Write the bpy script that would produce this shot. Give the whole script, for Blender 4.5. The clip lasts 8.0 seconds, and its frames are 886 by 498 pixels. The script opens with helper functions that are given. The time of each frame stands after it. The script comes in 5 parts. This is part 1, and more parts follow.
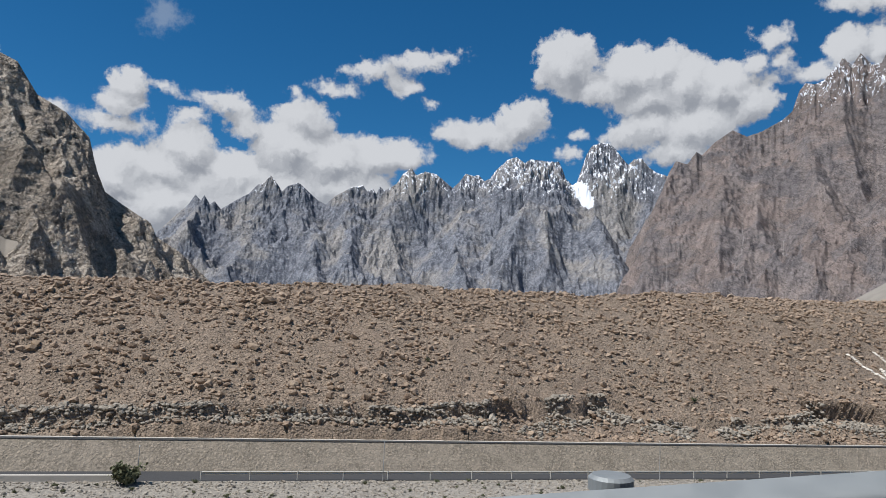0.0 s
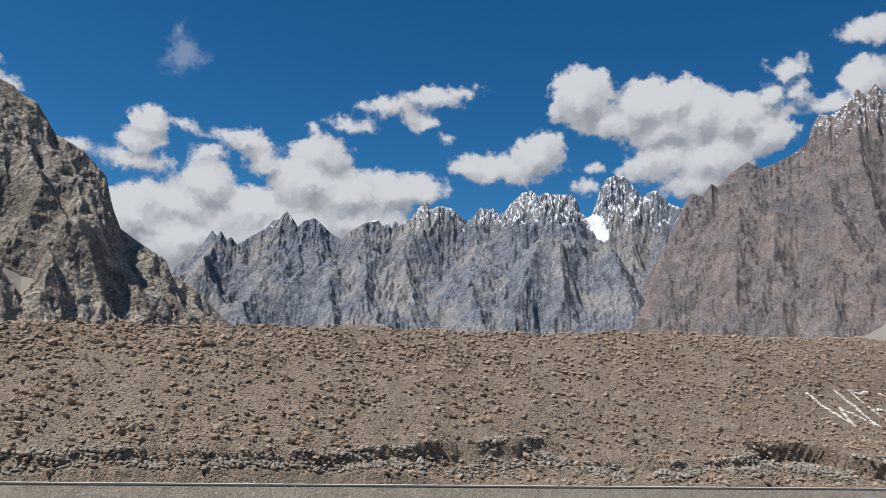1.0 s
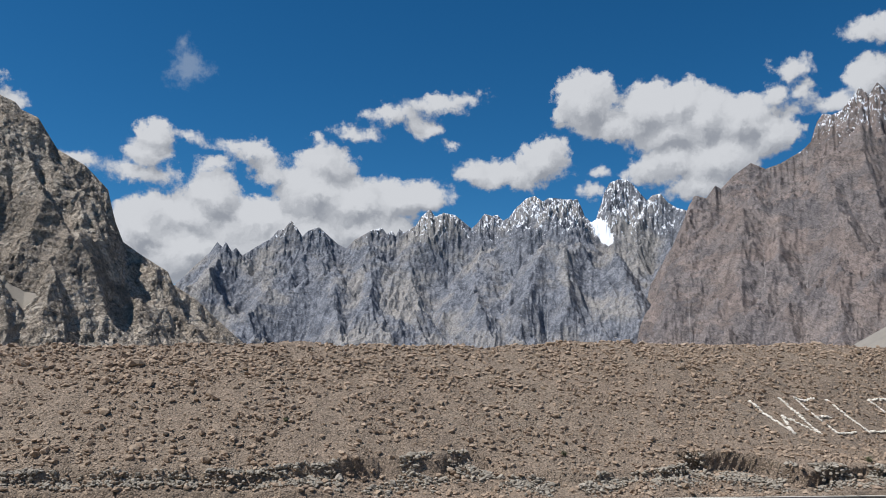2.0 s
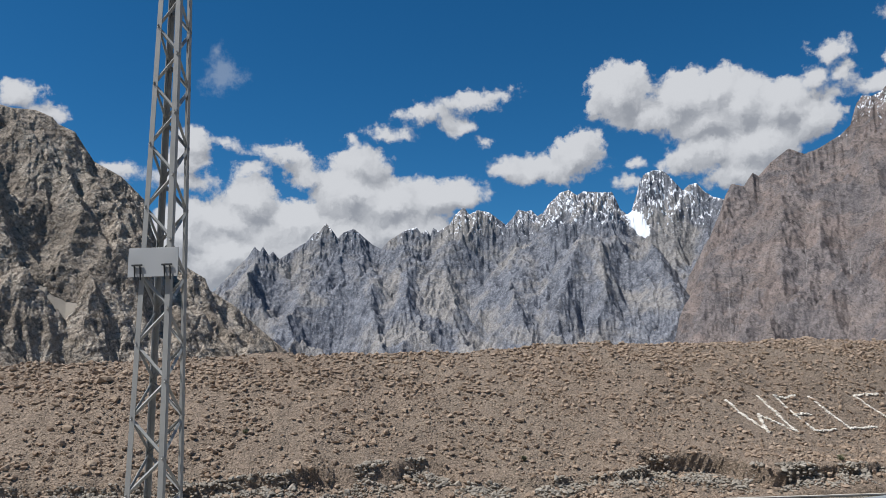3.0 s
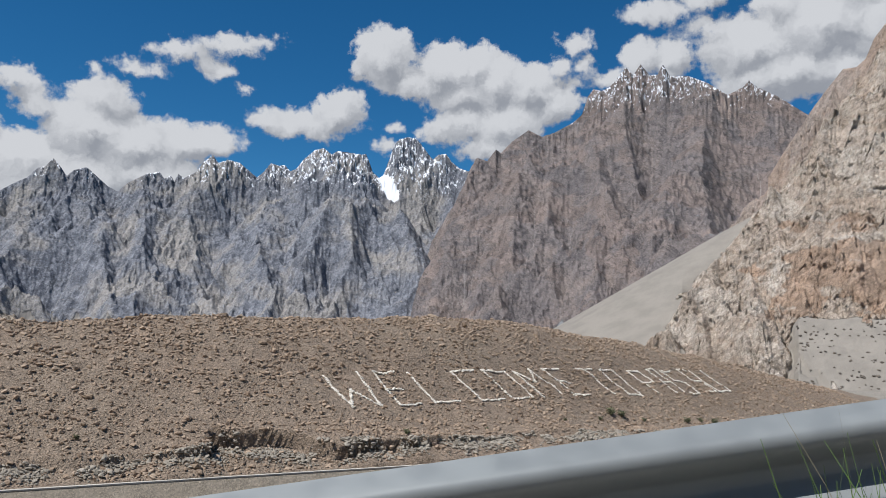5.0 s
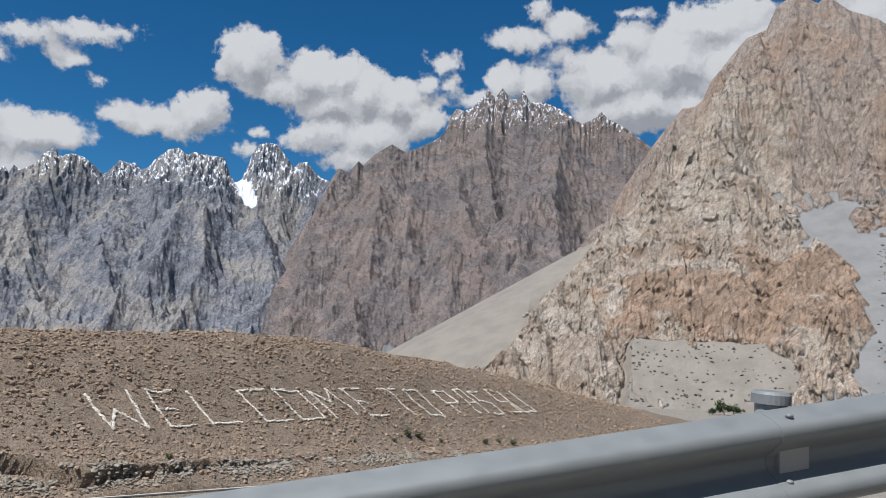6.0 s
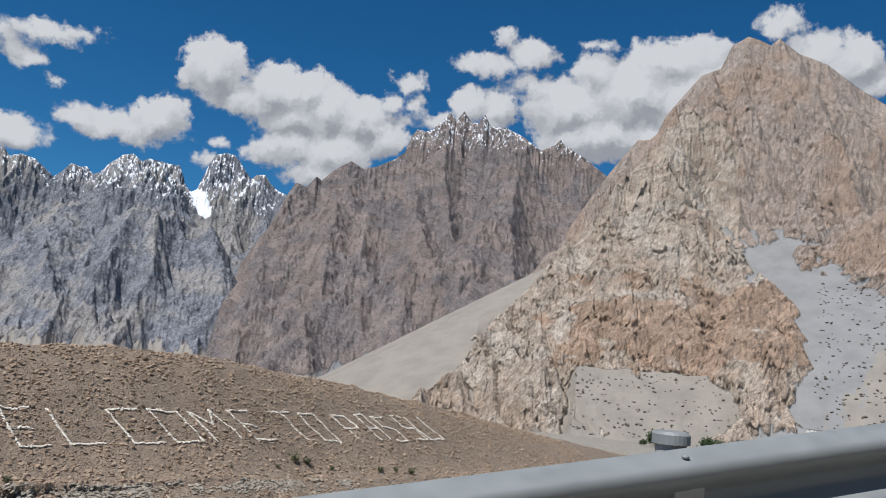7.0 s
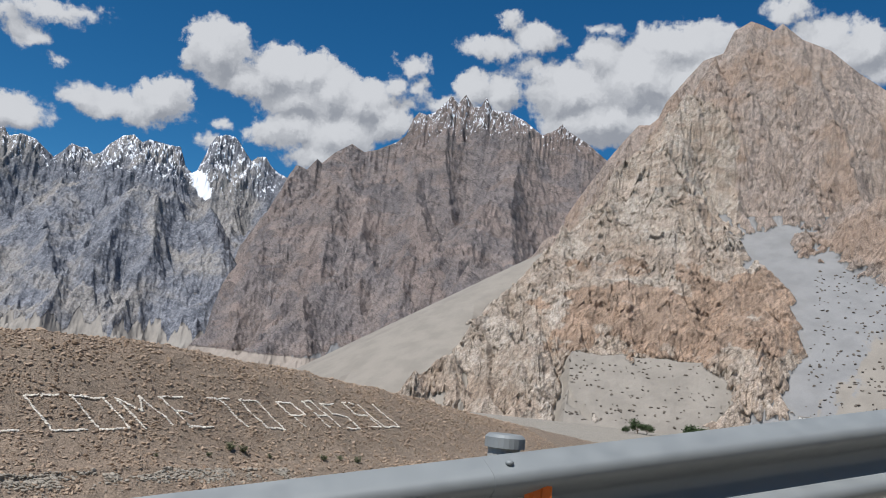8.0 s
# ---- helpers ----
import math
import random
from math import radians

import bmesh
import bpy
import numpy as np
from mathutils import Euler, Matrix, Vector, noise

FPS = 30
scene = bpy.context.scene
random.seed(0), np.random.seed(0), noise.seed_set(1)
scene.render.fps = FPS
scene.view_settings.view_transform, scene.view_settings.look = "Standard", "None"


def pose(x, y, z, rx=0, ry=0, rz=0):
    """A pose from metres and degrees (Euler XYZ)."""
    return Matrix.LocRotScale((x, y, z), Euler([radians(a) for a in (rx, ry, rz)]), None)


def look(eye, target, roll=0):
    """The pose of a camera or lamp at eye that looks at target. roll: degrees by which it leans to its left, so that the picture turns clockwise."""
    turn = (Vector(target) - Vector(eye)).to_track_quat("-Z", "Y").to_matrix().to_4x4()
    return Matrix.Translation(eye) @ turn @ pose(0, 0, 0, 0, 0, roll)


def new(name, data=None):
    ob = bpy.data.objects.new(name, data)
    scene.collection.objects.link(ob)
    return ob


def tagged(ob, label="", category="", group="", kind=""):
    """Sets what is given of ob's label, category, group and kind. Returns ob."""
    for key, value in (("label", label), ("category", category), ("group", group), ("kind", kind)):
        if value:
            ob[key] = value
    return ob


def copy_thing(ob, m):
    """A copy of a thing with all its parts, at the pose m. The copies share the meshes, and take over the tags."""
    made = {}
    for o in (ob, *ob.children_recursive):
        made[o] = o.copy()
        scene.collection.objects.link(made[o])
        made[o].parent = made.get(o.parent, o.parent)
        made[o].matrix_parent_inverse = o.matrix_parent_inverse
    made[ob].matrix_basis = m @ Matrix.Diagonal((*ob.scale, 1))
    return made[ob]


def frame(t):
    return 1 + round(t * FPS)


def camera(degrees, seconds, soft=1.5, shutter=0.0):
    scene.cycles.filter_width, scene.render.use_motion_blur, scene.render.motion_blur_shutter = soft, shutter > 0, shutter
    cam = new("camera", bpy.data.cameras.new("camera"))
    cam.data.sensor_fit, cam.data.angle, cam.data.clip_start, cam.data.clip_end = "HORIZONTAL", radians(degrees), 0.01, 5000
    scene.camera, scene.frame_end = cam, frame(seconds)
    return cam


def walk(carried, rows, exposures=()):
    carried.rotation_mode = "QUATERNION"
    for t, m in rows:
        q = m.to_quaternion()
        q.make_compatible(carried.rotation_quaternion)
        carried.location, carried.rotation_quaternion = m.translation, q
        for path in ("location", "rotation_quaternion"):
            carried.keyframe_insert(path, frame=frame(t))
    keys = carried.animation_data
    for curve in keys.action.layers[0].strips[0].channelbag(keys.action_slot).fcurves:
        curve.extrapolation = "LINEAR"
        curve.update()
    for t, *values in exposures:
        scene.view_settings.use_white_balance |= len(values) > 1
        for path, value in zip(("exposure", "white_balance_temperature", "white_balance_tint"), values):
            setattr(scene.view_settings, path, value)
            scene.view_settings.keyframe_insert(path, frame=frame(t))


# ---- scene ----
cam = camera(58.84, 8.0, 0.5)
walk(cam, [
    (0.0, pose(0.00, 0.00, 0.00, 95.86, -2.14, 5.28)),
    (0.5, pose(5.39, 0.04, 0.67, 98.05, -2.68, 6.37)),
    (1.0, pose(10.89, 0.07, 1.36, 98.27, -1.90, 6.55)),
    (1.2, pose(13.12, 0.08, 1.64, 98.06, -1.47, 6.33)),
    (2.3, pose(25.67, 0.13, 3.25, 98.90, -0.86, 7.50)),
    (2.5, pose(28.00, 0.14, 3.55, 98.65, -0.81, 7.82)),
    (3.0, pose(33.92, 0.15, 4.33, 98.57, 0.54, 10.12)),
    (3.5, pose(39.94, 0.16, 5.11, 98.05, 0.98, 9.80)),
    (4.0, pose(46.06, 0.16, 5.90, 97.30, 0.46, 6.41)),
    (4.5, pose(52.29, 0.16, 6.74, 96.24, 0.96, 3.09)),
    (5.0, pose(58.62, 0.15, 7.60, 95.61, -1.30, -8.06)),
    (5.2, pose(61.18, 0.15, 7.96, 96.87, -2.88, -11.36)),
    (6.3, pose(75.57, 0.11, 9.99, 97.23, -3.41, -20.37)),
    (6.5, pose(78.24, 0.10, 10.38, 98.10, -4.36, -21.61)),
    (7.0, pose(84.99, 0.07, 11.35, 98.59, -4.90, -21.83)),
    (7.5, pose(91.84, 0.04, 12.35, 98.04, -5.36, -22.13)),
    (8.0, pose(98.80, 0.00, 13.37, 97.41, -5.46, -21.73)),
])

# ---- light: high summer sun from the left, blue mountain sky with cumulus ----
SUN_AZIMUTH, SUN_HEIGHT = -115.0, 59.0
sun = new("sun", bpy.data.lights.new("sun", "SUN"))
sun.data.energy, sun.data.angle, sun.data.color = 5.0, radians(0.53), (1.0, 0.99, 0.98)
_a, _e = radians(SUN_AZIMUTH), radians(SUN_HEIGHT)
sun.matrix_world = look((math.sin(_a) * math.cos(_e) * 900, math.cos(_a) * math.cos(_e) * 900, math.sin(_e) * 900), (0, 0, 0))
scene.view_settings.exposure = 0.15


class Nodes:
    """Short hand for node trees."""

    def __init__(self, tree):
        self.tree = tree

    def add(self, kind, ins=None, **sets):
        node = self.tree.nodes.new(kind)
        for key, value in sets.items():
            setattr(node, key, value)
        for key, value in (ins or {}).items():
            self.put(node.inputs[key], value)
        return node

    def put(self, socket, value):
        if isinstance(value, bpy.types.NodeSocket):
            self.tree.links.new(value, socket)
        else:
            socket.default_value = value

    def math(self, op, a, b=0.0, c=0.0, clamp=False):
        return self.add("ShaderNodeMath", {0: a, 1: b, 2: c}, operation=op, use_clamp=clamp).outputs[0]

    def vec(self, op, a, b=(0, 0, 0), out=0):
        return self.add("ShaderNodeVectorMath", {0: a, 1: b}, operation=op).outputs[out]

    def noise(self, vector, scale, detail=4.0, rough=0.55, out=0, distortion=0.0):
        return self.add("ShaderNodeTexNoise", {"Vector": vector, "Scale": scale, "Detail": detail, "Roughness": rough,
                                               "Distortion": distortion}).outputs[out]

    def ramp(self, value, low, high, to_low=0.0, to_high=1.0):
        return self.add("ShaderNodeMapRange", {0: value, 1: low, 2: high, 3: to_low, 4: to_high}, interpolation_type="SMOOTHSTEP").outputs[0]

    def mix(self, fac, a, b, kind="MIX"):
        return self.add("ShaderNodeMixRGB", {0: fac, 1: a, 2: b}, blend_type=kind).outputs[0]


# each cloud: puffs of (azimuth, height, half width, half height) in degrees
CLOUDS = []
CLOUDS.append([(-24.2, 11.9, 1.98, 1.68), (-26.1, 10.2, 3.28, 1.78), (-28.7, 9.1, 2.54, 2.03), (-16.0, 14.6, 2.10, 1.31), (-16.9, 12.6, 2.74, 2.04), (-20.5, 10.2, 3.64, 2.02), (-14.0, 11.8, 3.56, 2.05), (-10.2, 12.3, 3.29, 1.36), (-25.2, 7.7, 4.25, 2.38), (-18.9, 9.0, 4.88, 2.44), (-13.1, 9.8, 4.17, 1.65)])  # cumulus bank over the spires
CLOUDS.append([(-28.3, 15.8, 1.24, 1.02), (-28.5, 14.4, 1.26, 0.98), (-28.8, 12.9, 2.27, 0.62), (-24.2, 14.0, 0.96, 0.52), (-21.4, 15.0, 1.72, 0.73), (-20.0, 14.0, 1.56, 0.81), (-23.2, 15.5, 0.89, 0.32), (-25.8, 15.9, 0.87, 0.40)])  # small puffs left
CLOUDS.append([(-11.6, 18.3, 1.56, 0.62), (-9.9, 18.4, 0.87, 0.49), (-7.9, 19.2, 2.18, 0.54), (-8.8, 17.6, 1.12, 0.74), (-6.1, 19.4, 1.31, 0.33)])  # ragged strip
CLOUDS.append([(-2.6, 14.1, 3.27, 0.90), (-4.7, 14.1, 1.48, 0.66), (-0.0, 15.0, 1.83, 1.42), (0.5, 15.9, 1.25, 0.97)])  # flat cumulus
CLOUDS.append([(3.2, 19.2, 2.33, 2.17), (5.0, 17.5, 2.44, 1.12), (7.8, 18.4, 2.39, 1.90), (10.1, 18.8, 1.75, 1.36), (9.2, 16.7, 2.64, 1.49), (11.6, 17.5, 2.28, 1.93), (14.1, 17.2, 2.38, 1.71), (15.8, 16.2, 1.85, 1.69), (9.1, 14.6, 2.23, 1.25), (12.5, 14.8, 3.25, 1.73), (7.5, 14.1, 1.40, 0.87), (16.2, 18.6, 1.08, 0.67), (11.3, 13.0, 2.23, 0.97)])  # great cumulus
CLOUDS.append([(17.7, 20.4, 0.89, 0.52), (18.1, 18.9, 0.49, 0.44), (17.3, 17.5, 0.56, 0.30), (20.1, 17.9, 1.34, 0.58), (3.5, 12.9, 0.80, 0.48), (4.0, 14.3, 0.56, 0.24)])  # bits east
CLOUDS.append([(-39.3, 17.7, 1.26, 0.94), (-37.4, 16.7, 1.09, 0.55), (-32.9, 13.4, 1.01, 0.57), (-13.9, 16.9, 1.20, 0.37), (-6.7, 16.3, 0.43, 0.25), (-16.8, 16.3, 0.42, 0.25)])  # bits west
CLOUDS.append([(23.3, 22.1, 2.22, 0.82), (26.9, 23.0, 1.68, 1.06), (24.5, 24.1, 0.81, 0.58), (26.7, 20.9, 1.39, 0.49), (22.3, 19.2, 1.31, 1.36), (24.5, 19.0, 1.21, 1.48), (17.5, 20.3, 0.88, 0.49), (18.1, 18.7, 0.52, 0.37), (31.8, 23.7, 0.78, 0.36)])  # scattered puffs east
CLOUDS.append([(31.7, 21.7, 2.13, 1.29), (37.4, 22.3, 3.88, 1.90), (34.7, 20.2, 4.96, 2.40), (29.8, 19.3, 3.83, 1.95), (32.0, 17.4, 4.99, 2.02), (39.3, 23.1, 1.93, 1.02), (39.1, 19.8, 4.74, 3.13), (35.6, 17.1, 3.63, 1.59)])  # cumulus behind the ridge
CLOUDS.append([(44.4, 24.5, 1.60, 0.76), (46.8, 22.6, 2.11, 1.23), (49.2, 21.7, 1.45, 1.38), (50.3, 20.3, 1.28, 1.08), (47.9, 21.2, 2.12, 1.47)])  # cumulus behind the peak
WISPS = [[(-26.6, 21.7, 0.55, 0.65), (-26.2, 20.4, 1.5, 1.2)]]


def cloud_field(name, clouds):
    """A node group: how far inside the clouds a direction (azimuth, height, 0) lies."""
    tree = bpy.data.node_groups.new(name, "ShaderNodeTree")
    tree.interface.new_socket("place", in_out="INPUT", socket_type="NodeSocketVector")
    tree.interface.new_socket("inside", in_out="OUTPUT", socket_type="NodeSocketFloat")
    n = Nodes(tree)
    place, total = n.add("NodeGroupInput").outputs[0], None
    for puffs in clouds:
        for az, high, wide, tall in puffs:
            part_in = n.vec("MULTIPLY", n.vec("SUBTRACT", place, (az, high, 0)), (1 / wide, 1 / tall, 0))
            far = n.math("MULTIPLY_ADD", n.vec("LENGTH", part_in, out=1), min(wide, tall), -min(wide, tall))
            total = far if total is None else n.add("ShaderNodeMath", {0: total, 1: far, 2: 0.6}, operation="SMOOTH_MIN").outputs[0]
    tree.links.new(n.math("MULTIPLY", total, -1.0), n.add("NodeGroupOutput").inputs[0])
    return tree


world = bpy.data.worlds.new("sky")
scene.world = world
world.use_nodes = True
world.node_tree.nodes.clear()
n = Nodes(world.node_tree)
way = n.add("ShaderNodeTexCoord").outputs["Generated"]
sky = n.add("ShaderNodeTexSky", sky_type="NISHITA", sun_disc=False, sun_elevation=_e, sun_rotation=_a, altitude=2600, air_density=1.0,
            dust_density=0.25, ozone_density=2.5).outputs[0]
axis = n.add("ShaderNodeSeparateXYZ", {0: way}).outputs
azimuth = n.math("MULTIPLY", n.math("ARCTAN2", axis[0], axis[1]), 57.2958)
height = n.math("MULTIPLY", n.math("ARCSINE", axis[2]), 57.2958)
spot = n.add("ShaderNodeCombineXYZ", {0: azimuth, 1: height, 2: 0.0}).outputs[0]
billow = n.vec("SUBTRACT", n.noise(spot, 0.45, 5.0, 0.62, out=1), (0.5, 0.5, 0.5))
spot_b = n.vec("MULTIPLY_ADD", billow, (3.4, 2.6, 0))
spot_b.node.inputs[2].default_value = (0, 0, 0)
spot_b = n.vec("ADD", spot, spot_b)
field = cloud_field("cloud_field", CLOUDS)
inside = n.add("ShaderNodeGroup", {0: spot_b}, node_tree=field).outputs[0]
inside_up = n.add("ShaderNodeGroup", {0: n.vec("ADD", spot_b, (-0.45, 1.0, 0))}, node_tree=field).outputs[0]
fray = n.noise(spot, 1.3, 6.0, 0.62)
cover = n.ramp(n.math("MULTIPLY_ADD", n.math("SUBTRACT", fray, 0.5), 1.1, inside), -0.28, 0.24)
lit = n.math("SUBTRACT", inside, inside_up)
relief = n.math("SUBTRACT", n.noise(spot_b, 0.42, 4.0, 0.5), n.noise(n.vec("ADD", spot_b, (-0.5, 0.8, 0)), 0.42, 4.0, 0.5))
puff = n.math("SUBTRACT", n.noise(spot_b, 1.3, 4.0, 0.6), n.noise(n.vec("ADD", spot_b, (-0.18, 0.28, 0)), 1.3, 4.0, 0.6))
lit = n.math("MULTIPLY_ADD", puff, 0.8, lit)
lit = n.math("MULTIPLY_ADD", relief, 1.3, n.math("MULTIPLY", lit, 0.7))
bright = n.ramp(lit, -0.8, 0.6, 0.40, 1.0)
cloud_colour = n.mix(bright, (0.075, 0.097, 0.143, 1), (0.56, 0.577, 0.61, 1))
wisp = n.add("ShaderNodeGroup", {0: spot_b}, node_tree=cloud_field("wisp_field", WISPS)).outputs[0]
veil = n.math("MULTIPLY", n.ramp(n.math("MULTIPLY_ADD", n.math("SUBTRACT", fray, 0.5), 2.2, wisp), -0.4, 0.9), 0.34)
tint = n.mix(1.0, sky, (0.61, 0.91, 1.05, 1), "MULTIPLY")
blue = n.add("ShaderNodeHueSaturation", {"Saturation": 1.15, "Value": 0.075, "Color": tint}).outputs[0]
blue = n.mix(veil, blue, (0.46, 0.505, 0.555, 1))
shown = n.mix(cover, blue, cloud_colour)
back = n.add("ShaderNodeBackground", {"Color": shown, "Strength": 1.0})
n.add("ShaderNodeOutputWorld", {0: back.outputs[0]})


# ---- materials ----
def material(name, rough=0.9, metal=0.0):
    mat = bpy.data.materials.new(name)
    mat.use_nodes = True
    n = Nodes(mat.node_tree)
    shader = mat.node_tree.nodes["Principled BSDF"]
    shader.inputs["Roughness"].default_value = rough
    shader.inputs["Metallic"].default_value = metal
    shader.inputs["Specular IOR Level"].default_value = 0.25
    return mat, n, shader, n.add("ShaderNodeTexCoord").outputs["Object"]


def bump(n, shader, value, strength, distance):
    n.put(shader.inputs["Normal"], n.add("ShaderNodeBump", {"Height": value, "Strength": strength, "Distance": distance}).outputs[0])


def plain(name, colour, rough=0.7, metal=0.0, grain=20.0, vary=0.25, dent=0.02):
    """A plain surface with two scales of variation."""
    mat, n, shader, at = material(name, rough, metal)
    small, large = n.noise(at, grain, 5.0), n.noise(at, grain * 0.09, 3.0)
    shade = n.math("MULTIPLY_ADD", n.math("ADD", small, large), vary, 1.0 - vary)
    n.put(shader.inputs["Base Color"], n.mix(1.0, (*colour, 1), n.add("ShaderNodeCombineXYZ", {0: shade, 1: shade, 2: shade}).outputs[0], "MULTIPLY"))
    n.put(shader.inputs["Roughness"], n.ramp(small, 0.3, 0.7, max(rough - 0.12, 0.05), min(rough + 0.1, 1)))
    bump(n, shader, small, 0.5, dent)
    return mat


def rock(name, tones, size, strata=(0.0, 0.0, 0.0), stretch=5.0, veins=None, blocks=None, scree=None, sand=None, snow=None, relief=1.0, peak=None, cracks=0.0):
    """Mountain rock. tones: dark, middle and light; size: metres of its main cracks; strata: the turn of its beds in degrees. The
    attributes scree, sand and gully of the mesh say where loose stone lies; snow: the heights between which snow sets in."""
    mat, n, shader, at = material(name, 0.95)
    turned = n.add("ShaderNodeMapping", {"Vector": at, "Rotation": tuple(radians(a) for a in strata)}).outputs[0]
    turned = n.vec("MULTIPLY", turned, (1, 1, stretch))
    warp = n.vec("MULTIPLY", n.noise(at, 0.6 / size, 3.0, out=1), (size * 1.6,) * 3)
    beds = n.noise(n.vec("ADD", turned, warp), 0.45 / size, 7.0, 0.68)
    broad = n.noise(at, 0.07 / size, 4.0, 0.6, distortion=0.6)
    crag = n.noise(n.vec("ADD", at, warp), 1.6 / size, 6.0, 0.7)
    shard = n.add("ShaderNodeTexVoronoi", {"Vector": n.vec("ADD", turned, warp), "Scale": 0.8 / size}, feature="F1").outputs[0]
    colour = n.mix(n.ramp(beds, 0.42, 0.59), (*tones[0], 1), (*tones[1], 1))
    colour = n.mix(n.ramp(broad, 0.44, 0.62), colour, (*tones[2], 1))
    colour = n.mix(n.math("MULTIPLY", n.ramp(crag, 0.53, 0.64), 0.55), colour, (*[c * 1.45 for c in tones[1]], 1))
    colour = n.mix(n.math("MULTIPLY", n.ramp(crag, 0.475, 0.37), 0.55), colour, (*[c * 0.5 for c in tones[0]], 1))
    if blocks:
        skew = n.vec("ADD", turned, n.vec("MULTIPLY", warp, (0.8, 0.8, 0.8)))
        cell = n.add("ShaderNodeTexVoronoi", {"Vector": skew, "Scale": 0.16 / size}, distance="CHEBYCHEV").outputs
        tone = n.add("ShaderNodeSeparateColor", {0: cell[1]}).outputs[0]
        zone = n.ramp(n.noise(n.vec("MULTIPLY", at, (1, 1, 1.8)), 0.055 / size, 5.0, 0.62, distortion=0.8), 0.49, 0.55)
        if peak:
            band = n.add("ShaderNodeAttribute", attribute_name="band").outputs["Fac"]
            zone = n.math("MAXIMUM", n.math("MULTIPLY", zone, 0.35), n.ramp(n.math("MULTIPLY_ADD", n.math("SUBTRACT", beds, 0.5), 0.9, band), 0.45, 0.6))
        colour = n.mix(0.36, colour, n.mix(tone, (*[c * 0.62 for c in tones[1]], 1), (*[c * 1.12 for c in tones[2]], 1)), "MIX")
        colour = n.mix(n.math("MULTIPLY", zone, 0.72), colour, n.mix(tone, (*[c * 0.75 for c in blocks], 1), (*[c * 1.25 for c in blocks], 1)))
        facet = n.math("ADD", n.math("MULTIPLY", tone, 1.2), n.math("MULTIPLY", cell[0], 0.8))
        lying = n.vec("MULTIPLY", n.vec("ADD", turned, n.vec("MULTIPLY", warp, (0.5, 0.5, 0.5))), (1, 1, 2.2))
        for scale, width, depth in ((0.16, 0.013, 0.7), (0.5, 0.015, 0.5)):
            bed = n.noise(lying, scale / size, 5.0, 0.6)
            joint = n.ramp(n.math("ABSOLUTE", n.math("SUBTRACT", bed, 0.5)), width, width * 0.2)
            colour = n.mix(n.math("MULTIPLY", joint, depth), colour, (*[c * 0.5 for c in tones[0]], 1))
            facet = n.math("MULTIPLY_ADD", joint, -0.8, n.math("MULTIPLY_ADD", bed, 1.6, facet))
    if veins:
        stream = n.add("ShaderNodeAttribute", attribute_name="gully").outputs["Fac"]
        line = n.ramp(n.math("MULTIPLY_ADD", n.math("SUBTRACT", crag, 0.5), 0.6, stream), 0.34, 0.62)
        colour = n.mix(n.math("MULTIPLY", line, 0.6), colour, (*veins, 1))
    if peak:
        bare = n.add("ShaderNodeAttribute", attribute_name="peak").outputs["Fac"]
        streak = n.noise(n.vec("MULTIPLY", n.vec("ADD", at, warp), (1, 1, 0.3)), 0.9 / size, 6.0, 0.7)
        stone = n.mix(n.ramp(streak, 0.36, 0.64), (*[c * 0.62 for c in peak], 1), (*[c * 1.25 for c in peak], 1))
        rust = n.ramp(n.noise(at, 0.045 / size, 4.0, 0.6), 0.5, 0.6)
        stone = n.mix(n.math("MULTIPLY", rust, 0.5), stone, (peak[0] * 1.0, peak[1] * 0.8, peak[2] * 0.62, 1))
        colour = n.mix(n.math("MULTIPLY", bare, 0.75), colour, stone)
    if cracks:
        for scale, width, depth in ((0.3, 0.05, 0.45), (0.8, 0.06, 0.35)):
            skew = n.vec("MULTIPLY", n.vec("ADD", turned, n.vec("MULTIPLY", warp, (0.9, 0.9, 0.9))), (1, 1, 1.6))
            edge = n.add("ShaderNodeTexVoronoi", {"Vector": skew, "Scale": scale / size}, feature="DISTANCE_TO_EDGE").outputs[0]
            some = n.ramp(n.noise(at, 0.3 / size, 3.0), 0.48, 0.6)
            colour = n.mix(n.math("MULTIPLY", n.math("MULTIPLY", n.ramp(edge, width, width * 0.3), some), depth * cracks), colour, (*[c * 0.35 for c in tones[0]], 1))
    grain = n.ramp(n.noise(turned, 2.2 / size, 4.0, 0.72), 0.38, 0.62, 0.80, 1.16)
    colour = n.mix(1.0, colour, n.add("ShaderNodeCombineXYZ", {0: grain, 1: grain, 2: grain}).outputs[0], "MULTIPLY")
    loose = 0.0
    for key, tone in (("scree", scree), ("sand", sand)):
        if tone:
            mask = n.add("ShaderNodeAttribute", attribute_name=key).outputs["Fac"]
            edge = n.ramp(n.math("MULTIPLY_ADD", n.math("SUBTRACT", crag, 0.5), 0.7, mask), 0.4, 0.6)
            fine = n.noise(at, 0.9, 6.0, 0.7)
            track = n.ramp(n.noise(at, 0.02, 5.0, 0.6), 0.35, 0.7)
            soft = n.mix(track, (*tone, 1), (*[c * 0.82 for c in tone], 1))
            soft = n.mix(n.ramp(fine, 0.35, 0.7, 0.0, 0.35), soft, (*[c * 0.6 for c in tone], 1))
            colour = n.mix(edge, colour, soft)
            loose = n.math("MAXIMUM", loose, edge)
